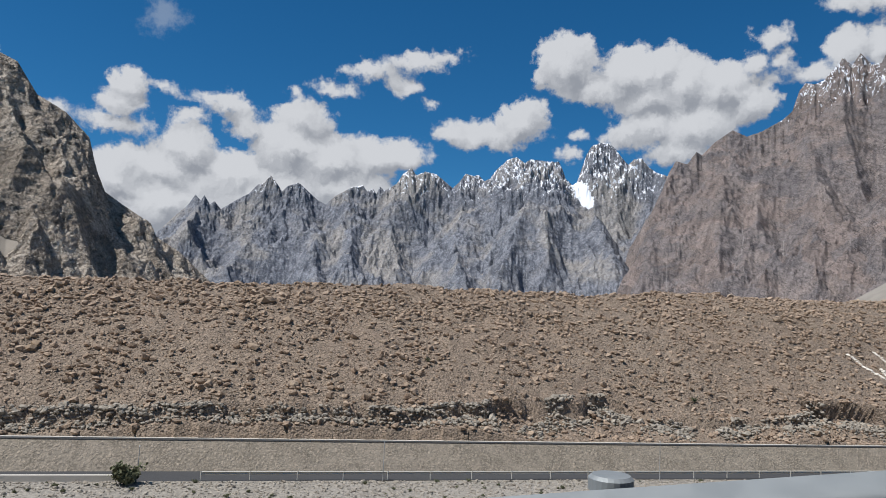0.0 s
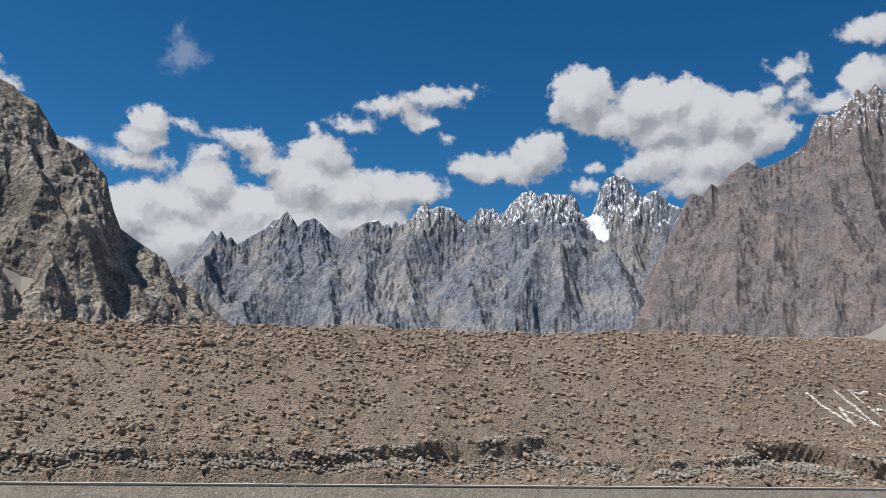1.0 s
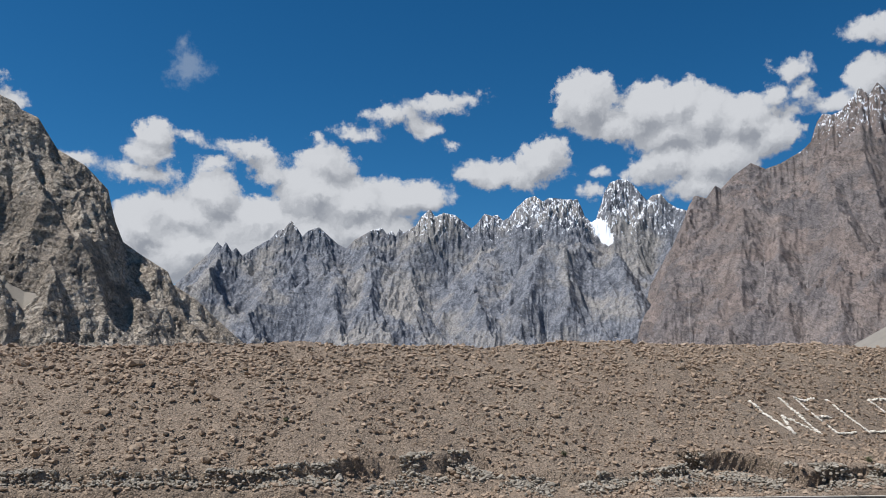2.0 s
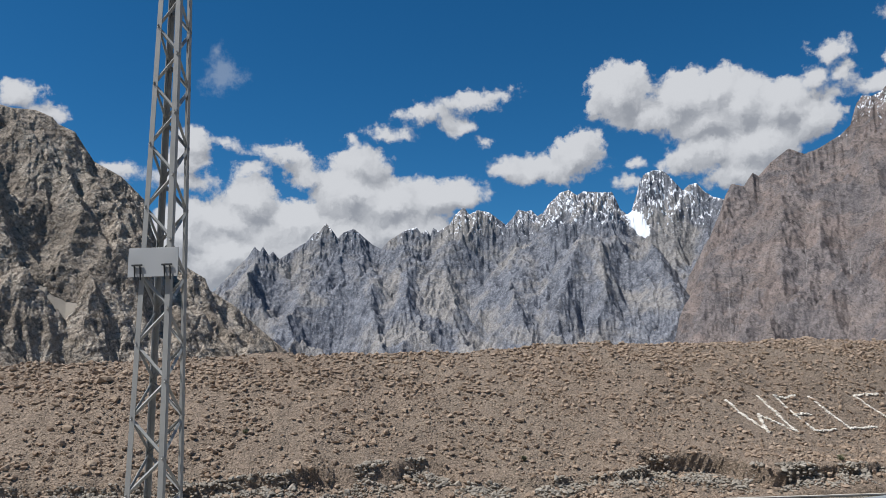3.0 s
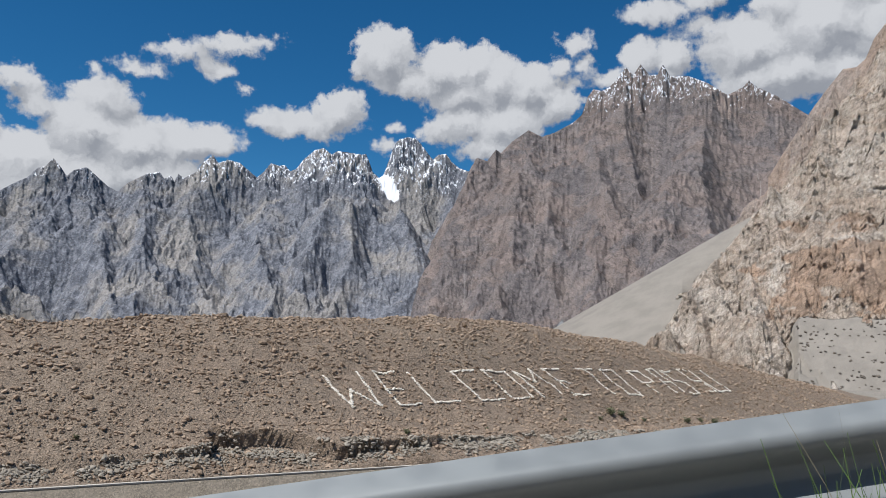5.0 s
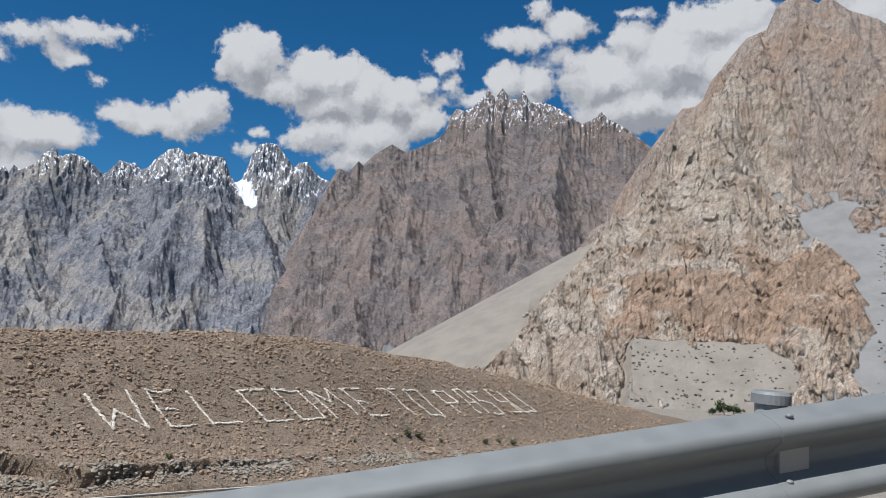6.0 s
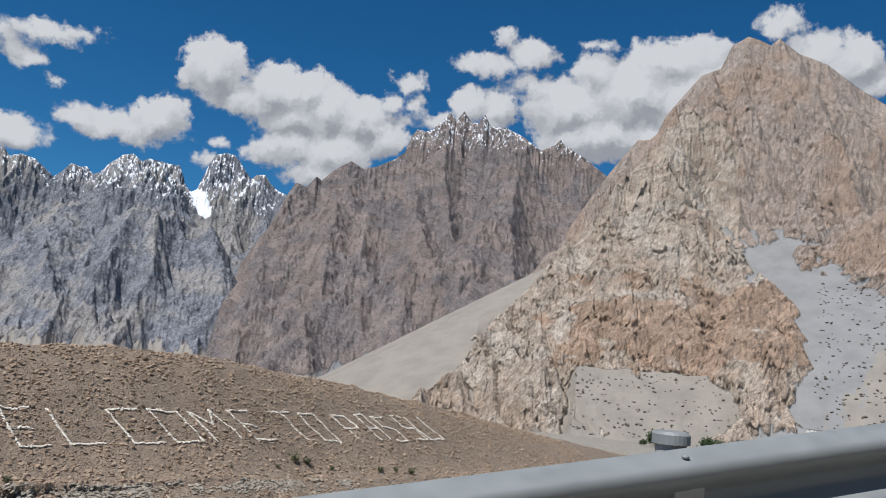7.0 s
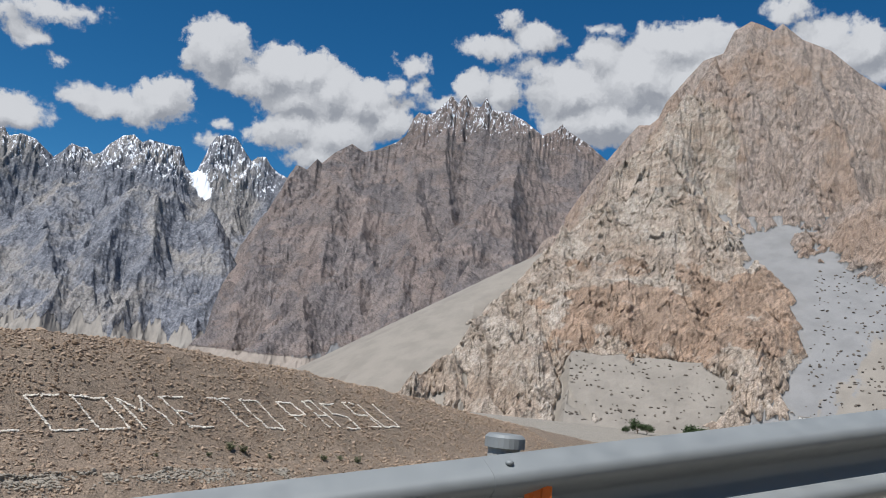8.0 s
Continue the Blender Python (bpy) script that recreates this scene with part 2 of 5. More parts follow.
    if snow:
        high = n.add("ShaderNodeSeparateXYZ", {0: at}).outputs[2]
        gully = n.add("ShaderNodeAttribute", attribute_name="gully").outputs["Fac"]
        up = n.add("ShaderNodeSeparateXYZ", {0: n.add("ShaderNodeNewGeometry").outputs["Normal"]}).outputs[2]
        level = n.ramp(high, snow[0], snow[1])
        run = n.noise(n.vec("MULTIPLY", n.vec("ADD", at, n.vec("MULTIPLY", warp, (0.6, 0.6, 0.6))), (1, 1, 0.22)), 1.15 / size, 5.0, 0.65)
        shape = n.math("MULTIPLY_ADD", n.math("SUBTRACT", run, 0.5), 2.6, n.math("MULTIPLY", n.math("SUBTRACT", n.math("ADD", beds, crag), 1.0), 1.1))
        patch = n.math("MULTIPLY_ADD", shape, 1.0, n.math("MULTIPLY_ADD", gully, 0.6, n.math("MULTIPLY_ADD", up, 0.36, 0.12)))
        drift = n.add("ShaderNodeAttribute", attribute_name="field").outputs["Fac"]
        white = n.ramp(n.math("ADD", n.math("MULTIPLY", patch, level), drift), 0.40, 0.47)
        colour = n.mix(white, colour, (0.78, 0.80, 0.84, 1))
        loose = n.math("MAXIMUM", loose, n.math("MULTIPLY", white, 0.6))
    n.put(shader.inputs["Base Color"], colour)
    height = n.math("MULTIPLY_ADD", beds, 1.0, n.math("MULTIPLY_ADD", crag, 0.7, n.math("MULTIPLY", shard, 0.5)))
    if blocks:
        height = n.math("ADD", height, facet)
    height = n.math("MULTIPLY", height, n.math("MULTIPLY_ADD", loose, -0.985, 1.0))
    bump(n, shader, height, relief, size * 0.9)
    return mat


# Blue cast in the dark and middle tones stands in for distance haze.
HAZY_GREY_ROCK = rock("hazy_grey_rock", ((0.115, 0.122, 0.142), (0.215, 0.222, 0.245), (0.29, 0.27, 0.25)), 20, (0, 14, 0), 0.8, (0.36, 0.35, 0.335),
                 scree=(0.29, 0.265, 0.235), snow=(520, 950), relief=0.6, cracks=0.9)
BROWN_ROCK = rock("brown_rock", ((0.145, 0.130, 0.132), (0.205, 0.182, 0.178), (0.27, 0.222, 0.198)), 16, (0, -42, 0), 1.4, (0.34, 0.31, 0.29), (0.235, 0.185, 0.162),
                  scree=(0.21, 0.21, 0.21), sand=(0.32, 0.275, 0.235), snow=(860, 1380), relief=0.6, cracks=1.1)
TAN_ROCK = rock("tan_rock", ((0.345, 0.268, 0.208), (0.455, 0.378, 0.302), (0.525, 0.465, 0.40)), 8, (28, 35, 0), 2.0, None, (0.35, 0.232, 0.158),
                scree=(0.238, 0.235, 0.23), sand=(0.265, 0.238, 0.203), peak=(0.325, 0.262, 0.225), cracks=1.0, relief=0.6)
DUN_ROCK = rock("dun_rock", ((0.36, 0.305, 0.245), (0.50, 0.425, 0.345), (0.54, 0.47, 0.39)), 10, (0, 25, 0), 0.8, None, (0.36, 0.30, 0.24),
                sand=(0.30, 0.265, 0.22), cracks=1.0)


def soil(name, tones, pebble, relief):
    """Stony ground: earth, patches of colour, pebbles."""
    mat, n, shader, at = material(name, 0.95)
    broad, mid = n.noise(at, 0.045, 4.0, 0.6), n.noise(at, 0.5, 6.0, 0.65)
    cell = n.add("ShaderNodeTexVoronoi", {"Vector": at, "Scale": 1 / pebble, "Randomness": 1.0}).outputs
    grit = n.noise(at, 5.0, 5.0, 0.7)
    colour = n.mix(n.ramp(broad, 0.40, 0.64), (*tones[0], 1), (*tones[1], 1))
    colour = n.mix(n.ramp(mid, 0.45, 0.7, 0.0, 0.6), colour, (*tones[2], 1))
    stone = n.math("MULTIPLY", n.ramp(cell[0], 0.46, 0.34), n.ramp(n.noise(at, 0.9 / pebble, 2.0), 0.42, 0.50))
    stir = n.vec("ADD", at, n.vec("MULTIPLY", n.noise(at, 1.6 / pebble, 3.0, 0.7, out=1), (pebble * 0.7,) * 3))
    bits = n.add("ShaderNodeTexVoronoi", {"Vector": stir, "Scale": 2.0 / pebble, "Randomness": 1.0}).outputs
    chip = n.add("ShaderNodeSeparateColor", {0: bits[1]}).outputs[0]
    colour = n.mix(0.55, colour, n.mix(chip, (*[c * 0.62 for c in tones[0]], 1), (*[c * 1.32 for c in tones[2]], 1)))
    # Shade in the gaps between chips, painted in as a darker colour.
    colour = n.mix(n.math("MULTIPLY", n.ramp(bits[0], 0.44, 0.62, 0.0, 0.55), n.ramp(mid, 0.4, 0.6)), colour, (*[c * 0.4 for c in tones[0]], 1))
    tone = n.add("ShaderNodeSeparateColor", {0: cell[1]}).outputs[0]
    pale = n.mix(tone, (*[c * 0.6 for c in tones[1]], 1), (*[min(c * 1.5, 0.6) for c in tones[2]], 1))
    colour = n.mix(n.math("MULTIPLY", stone, 0.8), colour, pale)
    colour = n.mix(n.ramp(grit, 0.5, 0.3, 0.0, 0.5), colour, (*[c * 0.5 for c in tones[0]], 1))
    n.put(shader.inputs["Base Color"], colour)
    bump(n, shader, n.math("MULTIPLY_ADD", stone, 0.8, n.math("SUBTRACT", n.math("ADD", mid, n.math("MULTIPLY", chip, 0.2)), n.math("MULTIPLY", bits[0], 0.3))), relief, pebble * 0.8)
    return mat


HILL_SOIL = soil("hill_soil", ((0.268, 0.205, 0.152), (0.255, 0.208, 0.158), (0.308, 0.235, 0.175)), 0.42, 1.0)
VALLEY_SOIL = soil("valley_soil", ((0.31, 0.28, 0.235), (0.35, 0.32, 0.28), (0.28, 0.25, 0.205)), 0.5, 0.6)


def stone_mat(name, dark, light, by_island):
    mat, n, shader, at = material(name, 0.92)
    pick = n.add("ShaderNodeNewGeometry").outputs["Random Per Island"] if by_island else n.add("ShaderNodeObjectInfo").outputs["Random"]
    colour = n.mix(pick, (*dark, 1), (*light, 1))
    speck = n.noise(at, 7.0, 5.0, 0.7)
    colour = n.mix(n.ramp(speck, 0.45, 0.7, 0.0, 0.5), colour, (*[c * 1.35 for c in light], 1))
    colour = n.mix(n.ramp(speck, 0.48, 0.3, 0.0, 0.6), colour, (*[c * 0.55 for c in dark], 1))
    n.put(shader.inputs["Base Color"], colour)
    bump(n, shader, speck, 0.7, 0.06)
    return mat


STONES = stone_mat("hill_stones", (0.205, 0.145, 0.10), (0.37, 0.283, 0.208), True)
BOULDERS = stone_mat("boulder_rock", (0.21, 0.15, 0.10), (0.31, 0.24, 0.175), False)
PALE_STONES = stone_mat("pale_stones", (0.225, 0.195, 0.155), (0.33, 0.295, 0.245), True)
DARK_STONES = stone_mat("dark_boulders", (0.10, 0.085, 0.07), (0.17, 0.145, 0.12), True)
WHITE_STONES = stone_mat("whitewashed_stones", (0.56, 0.51, 0.43), (0.74, 0.69, 0.61), True)
STEEL = plain("galvanised_steel", (0.232, 0.247, 0.248), 0.58, 0.25, 9.0, 0.22, 0.002)
STEEL_DULL = plain("dull_galvanised_steel", (0.36, 0.36, 0.345), 0.6, 0.2, 14.0, 0.3, 0.002)
CONCRETE = plain("concrete", (0.44, 0.41, 0.36), 0.9, 0.0, 3.0, 0.3, 0.02)
ASPHALT = plain("asphalt", (0.055, 0.055, 0.056), 0.88, 0.0, 30.0, 0.35, 0.01)
PAINT = plain("road_paint", (0.62, 0.61, 0.58), 0.8, 0.0, 12.0, 0.25, 0.004)
PLATE = plain("sign_plate", (0.50, 0.51, 0.51), 0.55, 0.3, 9.0, 0.12, 0.001)
ORANGE = plain("orange_reflector", (0.62, 0.14, 0.025), 0.35, 0.0, 30.0, 0.15, 0.001)
LOWER_STEEL = plain("weathered_rail_steel", (0.46, 0.44, 0.39), 0.7, 0.0, 9.0, 0.25, 0.002)
DARK_STEEL = plain("dark_steel", (0.07, 0.07, 0.07), 0.6, 0.6, 12.0, 0.2, 0.002)
WHITEWASH = plain("whitewash", (0.66, 0.64, 0.60), 0.9, 0.0, 1.5, 0.25, 0.03)
MUD_WALL = plain("mud_wall", (0.33, 0.29, 0.24), 0.92, 0.0, 1.2, 0.3, 0.05)
BARK = plain("bark", (0.10, 0.075, 0.05), 0.9, 0.0, 12.0, 0.35, 0.02)
LEAF = plain("leaves", (0.042, 0.065, 0.024), 0.75, 0.0, 4.0, 0.5, 0.01)
GREY_LEAF = plain("dry_scrub_leaves", (0.12, 0.125, 0.07), 0.85, 0.0, 4.0, 0.5, 0.01)
GRASS = plain("green_grass", (0.10, 0.17, 0.04), 0.7, 0.0, 6.0, 0.45, 0.004)
STRAW = plain("dry_stalks", (0.27, 0.23, 0.14), 0.8, 0.0, 6.0, 0.4, 0.004)
MASONRY = soil("rubble_stone", ((0.31, 0.268, 0.208), (0.345, 0.298, 0.238), (0.29, 0.242, 0.186)), 0.4, 0.35)


# ---- land forms ----
def lattice(x, y, seed):
    """Gradient noise on arrays, about -1 to 1."""
    ix, iy = np.floor(x).astype(np.int64), np.floor(y).astype(np.int64)
    fx, fy = x - ix, y - iy
    ux, uy = fx * fx * fx * (fx * (fx * 6 - 15) + 10), fy * fy * fy * (fy * (fy * 6 - 15) + 10)

    def corner(dx, dy):
        h = ((ix + dx) * 374761393 + (iy + dy) * 668265263 + seed * 974634777) & 0x7FFFFFFF
        h = ((h ^ (h >> 13)) * 1274126177) & 0x7FFFFFFF
        a = ((h ^ (h >> 16)) & 0xFFFF) * (2 * math.pi / 65536)
        return np.cos(a) * (fx - dx) + np.sin(a) * (fy - dy)

    low = corner(0, 0) + ux * (corner(1, 0) - corner(0, 0))
    top = corner(0, 1) + ux * (corner(1, 1) - corner(0, 1))
    return (low + uy * (top - low)) * 1.5


def fbm(x, y, octaves, seed, gain=0.5):
    total, size, freq = 0.0, 1.0, 1.0
    for i in range(octaves):
        total = total + size * lattice(x * freq, y * freq, seed + i)
        size, freq = size * gain, freq * 2.03
    return total


def crest(x, y, octaves, seed, gain=0.5):
    """Noise with sharp crests, 0 to about 1."""
    total, size, freq, most = 0.0, 1.0, 1.0, 0.0
    for i in range(octaves):
        total = total + size * (1 - np.abs(lattice(x * freq, y * freq, seed + i))) ** 2
        most, size, freq = most + size, size * gain, freq * 2.1
    return total / most


def sheet(name, x, y, z, mat, masks=None, smooth=True):
    """A mesh from a grid of points."""
    rows, cols = x.shape
    mesh = bpy.data.meshes.new(name)
    idx = np.arange(rows * cols).reshape(rows, cols)
    quads = np.stack([idx[:-1, :-1], idx[:-1, 1:], idx[1:, 1:], idx[1:, :-1]], -1).reshape(-1, 4)
    mesh.vertices.add(rows * cols)
    mesh.vertices.foreach_set("co", np.stack([x, y, z], -1).astype(np.float32).ravel())
    mesh.loops.add(quads.size)
    mesh.loops.foreach_set("vertex_index", quads.astype(np.int32).ravel())
    mesh.polygons.add(len(quads))
    mesh.polygons.foreach_set("loop_start", np.arange(0, quads.size, 4, dtype=np.int32))
    mesh.polygons.foreach_set("use_smooth", np.full(len(quads), smooth))
    mesh.update(calc_edges=True)
    for key, values in (masks or {}).items():
        mesh.attributes.new(key, "FLOAT", "POINT").data.foreach_set("value", values.astype(np.float32).ravel())
    mesh.materials.append(mat)
    return new(name, mesh)


def polar(az0, az1, step, reach):
    """Grid points on rays from the middle of the camera's road; rows go outwards."""
    az = np.radians(np.arange(az0, az1 + step / 2, step))
    a, r = np.meshgrid(az, np.asarray(reach, float))
    return 50 + r * np.sin(a), r * np.cos(a), a, r


def out(az, reach, z):
    """A point by azimuth in degrees, distance and height."""
    return 50 + reach * math.sin(radians(az)), reach * math.cos(radians(az)), z


def massif(x, y, ridges):
    """The height of land that falls away from ridges. Each ridge: (points, steepness by the crest, steepness below, metres of
    fall after which it eases, kind). Gives height, metres along the ridge, metres from it, and the kind of the ridge that rules."""
    high, along, off, kind = np.full(x.shape, -1e4), np.zeros(x.shape), np.zeros(x.shape), np.zeros(x.shape, int)
    start = 0.0
    for points, steep, ease, reach, what in ridges:
        for (x0, y0, z0), (x1, y1, z1) in zip(points, points[1:]):
            dx, dy = x1 - x0, y1 - y0
            length = math.hypot(dx, dy)
            t = np.clip(((x - x0) * dx + (y - y0) * dy) / length ** 2, 0, 1)
            d = np.hypot(x - x0 - t * dx, y - y0 - t * dy)
            h = z0 + t * (z1 - z0) - np.minimum(d, reach) * steep - np.maximum(d - reach, 0) * ease
            win = h > high
            high, along, off = np.where(win, h, high), np.where(win, start + t * length, along), np.where(win, d, off)
            kind = np.where(win, what, kind)
            start += length
        start += 500
    return high, along, off, kind


def crags(a, r, z, middle, size, deep, seed, lean=0.0, tall=1.5):
    """How far rock stands out towards the valley: ribs and clefts over the face of a range."""
    u = a * middle + lean * z + fbm(a * middle / (size * 2), z / (size * 3), 3, seed) * size * 0.7
    n = crest(u / size, z / (size * tall), 6, seed + 5, 0.56)
    return deep * (n - 0.55), n


def push(a, r, step):
    """Points moved towards the road by step metres."""
    return 50 + (r - step) * np.sin(a), (r - step) * np.cos(a)


def erode(x, y, z, rate, cap, steps, seed):
    """Running water over a grid of land: each point drains to its steepest neighbour, streams cut down with the root of the land
    that they drain, and no slope stays steeper than cap. Gives the height and how much each point drains, in square metres."""
    rng = np.random.default_rng(seed)
    rows, cols = z.shape
    count = rows * cols
    rate, cap = np.broadcast_to(rate, z.shape).ravel(), np.broadcast_to(cap, z.shape).ravel()
    own = np.arange(count).reshape(rows, cols)
    cell = np.abs(np.gradient(np.hypot(x - 50, y), axis=0)) * np.hypot(np.gradient(x, axis=1), np.gradient(y, axis=1))
    ways = []
    for di in (-1, 0, 1):
        for dj in (-1, 0, 1):
            if di or dj:
                i, j = np.clip(np.arange(rows) + di, 0, rows - 1), np.clip(np.arange(cols) + dj, 0, cols - 1)
                to = own[np.ix_(i, j)]
                far = np.hypot(x - x.ravel()[to], y - y.ravel()[to])
                ways.append((to, np.where(to == own, 1e9, np.maximum(far, 0.1)), rng.uniform(0.8, 1.0, z.shape)))
    z, area = z.copy(), None
    for turn in range(steps):
        best, goal, gap = np.full(z.shape, 1e-6), own.copy(), np.ones(z.shape)
        flat = z.ravel()
        for to, far, luck in ways:
            fall = (z - flat[to]) / far * luck
            win = fall > best
            best, goal, gap = np.where(win, fall, best), np.where(win, to, goal), np.where(win, far, gap)
        goal, gap = goal.ravel(), gap.ravel()
        depth, jump = (goal != own.ravel()).astype(np.int64), goal.copy()
        while True:
            more = depth[jump]
            if not more.any():
                break
            depth, jump = depth + more, jump[jump]
        order = np.argsort(depth, kind="stable")
        starts = np.searchsorted(depth[order], np.arange(depth.max() + 2))
        area = cell.ravel().copy()
        levels = [order[a:b] for a, b in zip(starts, starts[1:])]
        for some in levels[:0:-1]:
            np.add.at(area, goal[some], area[some])
        cut = rate * np.sqrt(np.minimum(area, 6e4)) / gap
        for some in levels[1:]:
            low = flat[goal[some]]
            flat[some] = np.minimum((flat[some] + cut[some] * low) / (1 + cut[some]), low + cap[some] * gap[some])
        z = flat.reshape(rows, cols)
    return z, area.reshape(rows, cols)


def fit_crest(az, r, z, line, reach, eye, fine=0.35, base=-0.02):
    """Land raised or lowered, azimuth by azimuth, until its crest follows a line of (azimuth, height at that reach); land
    that is seen lower than base stays."""
    line = np.array(line)
    aim = np.interp(az[0], line[:, 0], (line[:, 1] - eye) / reach)
    inside = (az[0] >= line[0, 0]) & (az[0] <= line[-1, 0])
    for pass_no in range(3):
        now = ((z - eye) / r).max(axis=0)
        if pass_no == 0:
            ratio = np.clip(np.where(inside, aim / np.maximum(now, 0.01), 1.0), 0.75, 1.35)
            wide = np.ones(41) / 41
            ratio = np.convolve(np.pad(ratio, 20, mode="edge"), wide, "valid")
            z = z + (z + 90) * (ratio - 1) * np.clip(((z - eye) / r - base) / np.maximum(0.4 * (now - base), 0.02), 0, 1)
        else:
            gap = np.where(inside, aim - now, 0.0)
            near = np.clip(((z - eye) / r / now - 1 + fine) / fine, 0, 1)
            z = z + gap * r * near ** 2
    return z


def drained(area, low=3.2, high=4.9):
    return np.clip((np.log10(area) - low) / (high - low), 0, 1)


def steepness(x, y, z):
    r = np.hypot(x - 50, y)
    down, side = np.gradient(z, axis=0) / np.gradient(r, axis=0), np.gradient(z, axis=1) / np.hypot(np.gradient(x, axis=1), np.gradient(y, axis=1))
    return np.hypot(down, side)


def blur(field, times):
    for i in range(times):
        pad = np.pad(field, 1, mode="edge")
        field = (pad[:-2, 1:-1] + pad[2:, 1:-1] + pad[1:-1, :-2] + pad[1:-1, 2:] + 4 * field) / 8
    return field


def trough(x, y, lines):
    """Land that rises from valley lines; each: (points, steepness)."""
    low = np.full(x.shape, 1e5)
    for points, steep in lines:
        for (x0, y0, z0), (x1, y1, z1) in zip(points, points[1:]):
            dx, dy = x1 - x0, y1 - y0
            t = np.clip(((x - x0) * dx + (y - y0) * dy) / (dx * dx + dy * dy), 0, 1)
            low = np.minimum(low, z0 + t * (z1 - z0) + steep * np.hypot(x - x0 - t * dx, y - y0 - t * dy))
    return low


def warped(x, y, size, seed):
    """Places shifted about, so that straight ridges wind."""
    return x + fbm(x / size, y / size, 4, seed) * size * 0.3, y + fbm(x / size, y / size, 4, seed + 9) * size * 0.3


# -- the far range of grey spires --
CREST_WEST = [(-33, 250), (-28, 380), (-26.56, 441), (-25.02, 583), (-24.32, 638), (-23.86, 703), (-23.49, 672), (-23.28, 705), (-22.86, 652), (-22.57, 675),
              (-22.11, 631), (-20.82, 705), (-20.25, 732), (-19.69, 789), (-19.23, 800), (-18.82, 850), (-18.42, 815), (-17.95, 760), (-17.56, 794),
              (-16.78, 819), (-15.38, 722), (-14.78, 699), (-14.19, 750), (-12.98, 811), (-12.17, 829), (-11.84, 792), (-11.43, 813), (-11.15, 779),
              (-10.94, 826), (-10.53, 803), (-9.71, 847), (-9.29, 905), (-8.67, 949), (-8.26, 905), (-7.63, 929), (-6.8, 915), (-5.56, 836)]
CREST_MIDDLE = [(-5.14, 870), (-4.63, 927), (-4.09, 913), (-3.67, 920), (-3.25, 885), (-2.83, 901), (-2.4, 952), (-1.55, 1019), (-0.92, 1035), (-0.3, 999),
                (0.13, 1022), (1.38, 1012), (2.21, 1010), (2.49, 958), (2.72, 906), (3.2, 871), (3.5, 887), (3.86, 971), (4.18, 1055), (4.53, 1105),
                (5.15, 1123), (5.77, 1120), (6.17, 1091), (6.76, 1027), (7.15, 992), (7.57, 1024), (8.1, 1028), (8.56, 978), (9.15, 942), (12.4, 860)]


def crest_ridge(line, reach, sway, seed):
    """A winding ridge under a crest line, whose heights hold at that reach."""
    made, rng = [], random.Random(seed)
    for az, high in line:
        r = reach + rng.uniform(-sway, sway)
        made.append(out(az, r, high * r / reach))
    return made


ridges = [(crest_ridge(CREST_WEST[::2], 4600, 40, 1), 1.7, 1.15, 200, 0), (crest_ridge(CREST_MIDDLE[::2], 4620, 30, 2), 1.7, 1.15, 200, 0)]
for line in ([(-25.0, 4590, 575), (-25.6, 4350, 380), (-26.2, 4050, 190), (-26.5, 3700, 20)], [(-23.6, 4590, 690), (-23.2, 4400, 500), (-23.0, 4100, 290), (-23.4, 3700, 60), (-23.5, 3500, -60)],
             [(-18.8, 4590, 845), (-19.4, 4420, 640), (-20.4, 4150, 420), (-20.6, 3800, 190), (-21.0, 3400, -50)],
             [(-16.8, 4590, 810), (-16.2, 4400, 590), (-16.3, 4100, 370), (-15.6, 3750, 150), (-15.4, 3400, -50)],
             [(-12.4, 4590, 820), (-13.0, 4400, 610), (-12.4, 4100, 380), (-12.9, 3750, 170), (-12.6, 3400, -40)],
             [(-10.6, 4590, 805), (-10.2, 4380, 580), (-9.4, 4100, 350), (-9.6, 3750, 130), (-9.3, 3400, -50)]):
    ridges.append(([out(*p) for p in line], 1.25, 1.0, 150, 0))
# the buttress, the broad cone in the middle, the tower with its sheer face beside the snow saddle
ridges += [([out(-8.3, 4590, 920), out(-7.4, 4400, 660), out(-5.82, 4200, 441), out(-5.7, 3900, 240), out(-5.6, 3480, 40)], 1.0, 0.75, 150, 0),
           ([out(-0.6, 4600, 1020), out(-1.3, 4380, 760), out(-1.9, 4150, 492), out(-2.9, 3850, 250), out(-3.8, 3560, 70)], 0.95, 0.8, 250, 0),
           ([out(1.2, 4600, 1010), out(1.5, 4300, 720), out(1.6, 3950, 400), out(0.9, 3600, 150), out(0.6, 3350, -10)], 0.95, 0.8, 250, 0),
           ([out(2.2, 4600, 1000), out(3.6, 4330, 690), out(4.9, 4100, 450), out(6.3, 3780, 190), out(6.9, 3500, 20)], 1.05, 0.8, 200, 0),
           ([out(4.1, 4560, 960), out(4.5, 4470, 840), out(4.35, 4400, 690)], 3.6, 1.0, 130, 1),
           ([out(4.5, 4470, 840), out(5.6, 4560, 980), out(6.9, 4640, 960), out(7.3, 4670, 930)], 4.5, 1.0, 160, 1)]
reach = np.concatenate([np.linspace(3050, 3500, 30), np.linspace(3508, 4330, 116), np.linspace(4334, 4780, 112)])
x, y, a, r = polar(-32, 12.4, 0.055, reach)
az = np.degrees(a)
wx, wy = warped(x, y, 380, 12)
high, along, off, kind = massif(wx, wy, ridges)
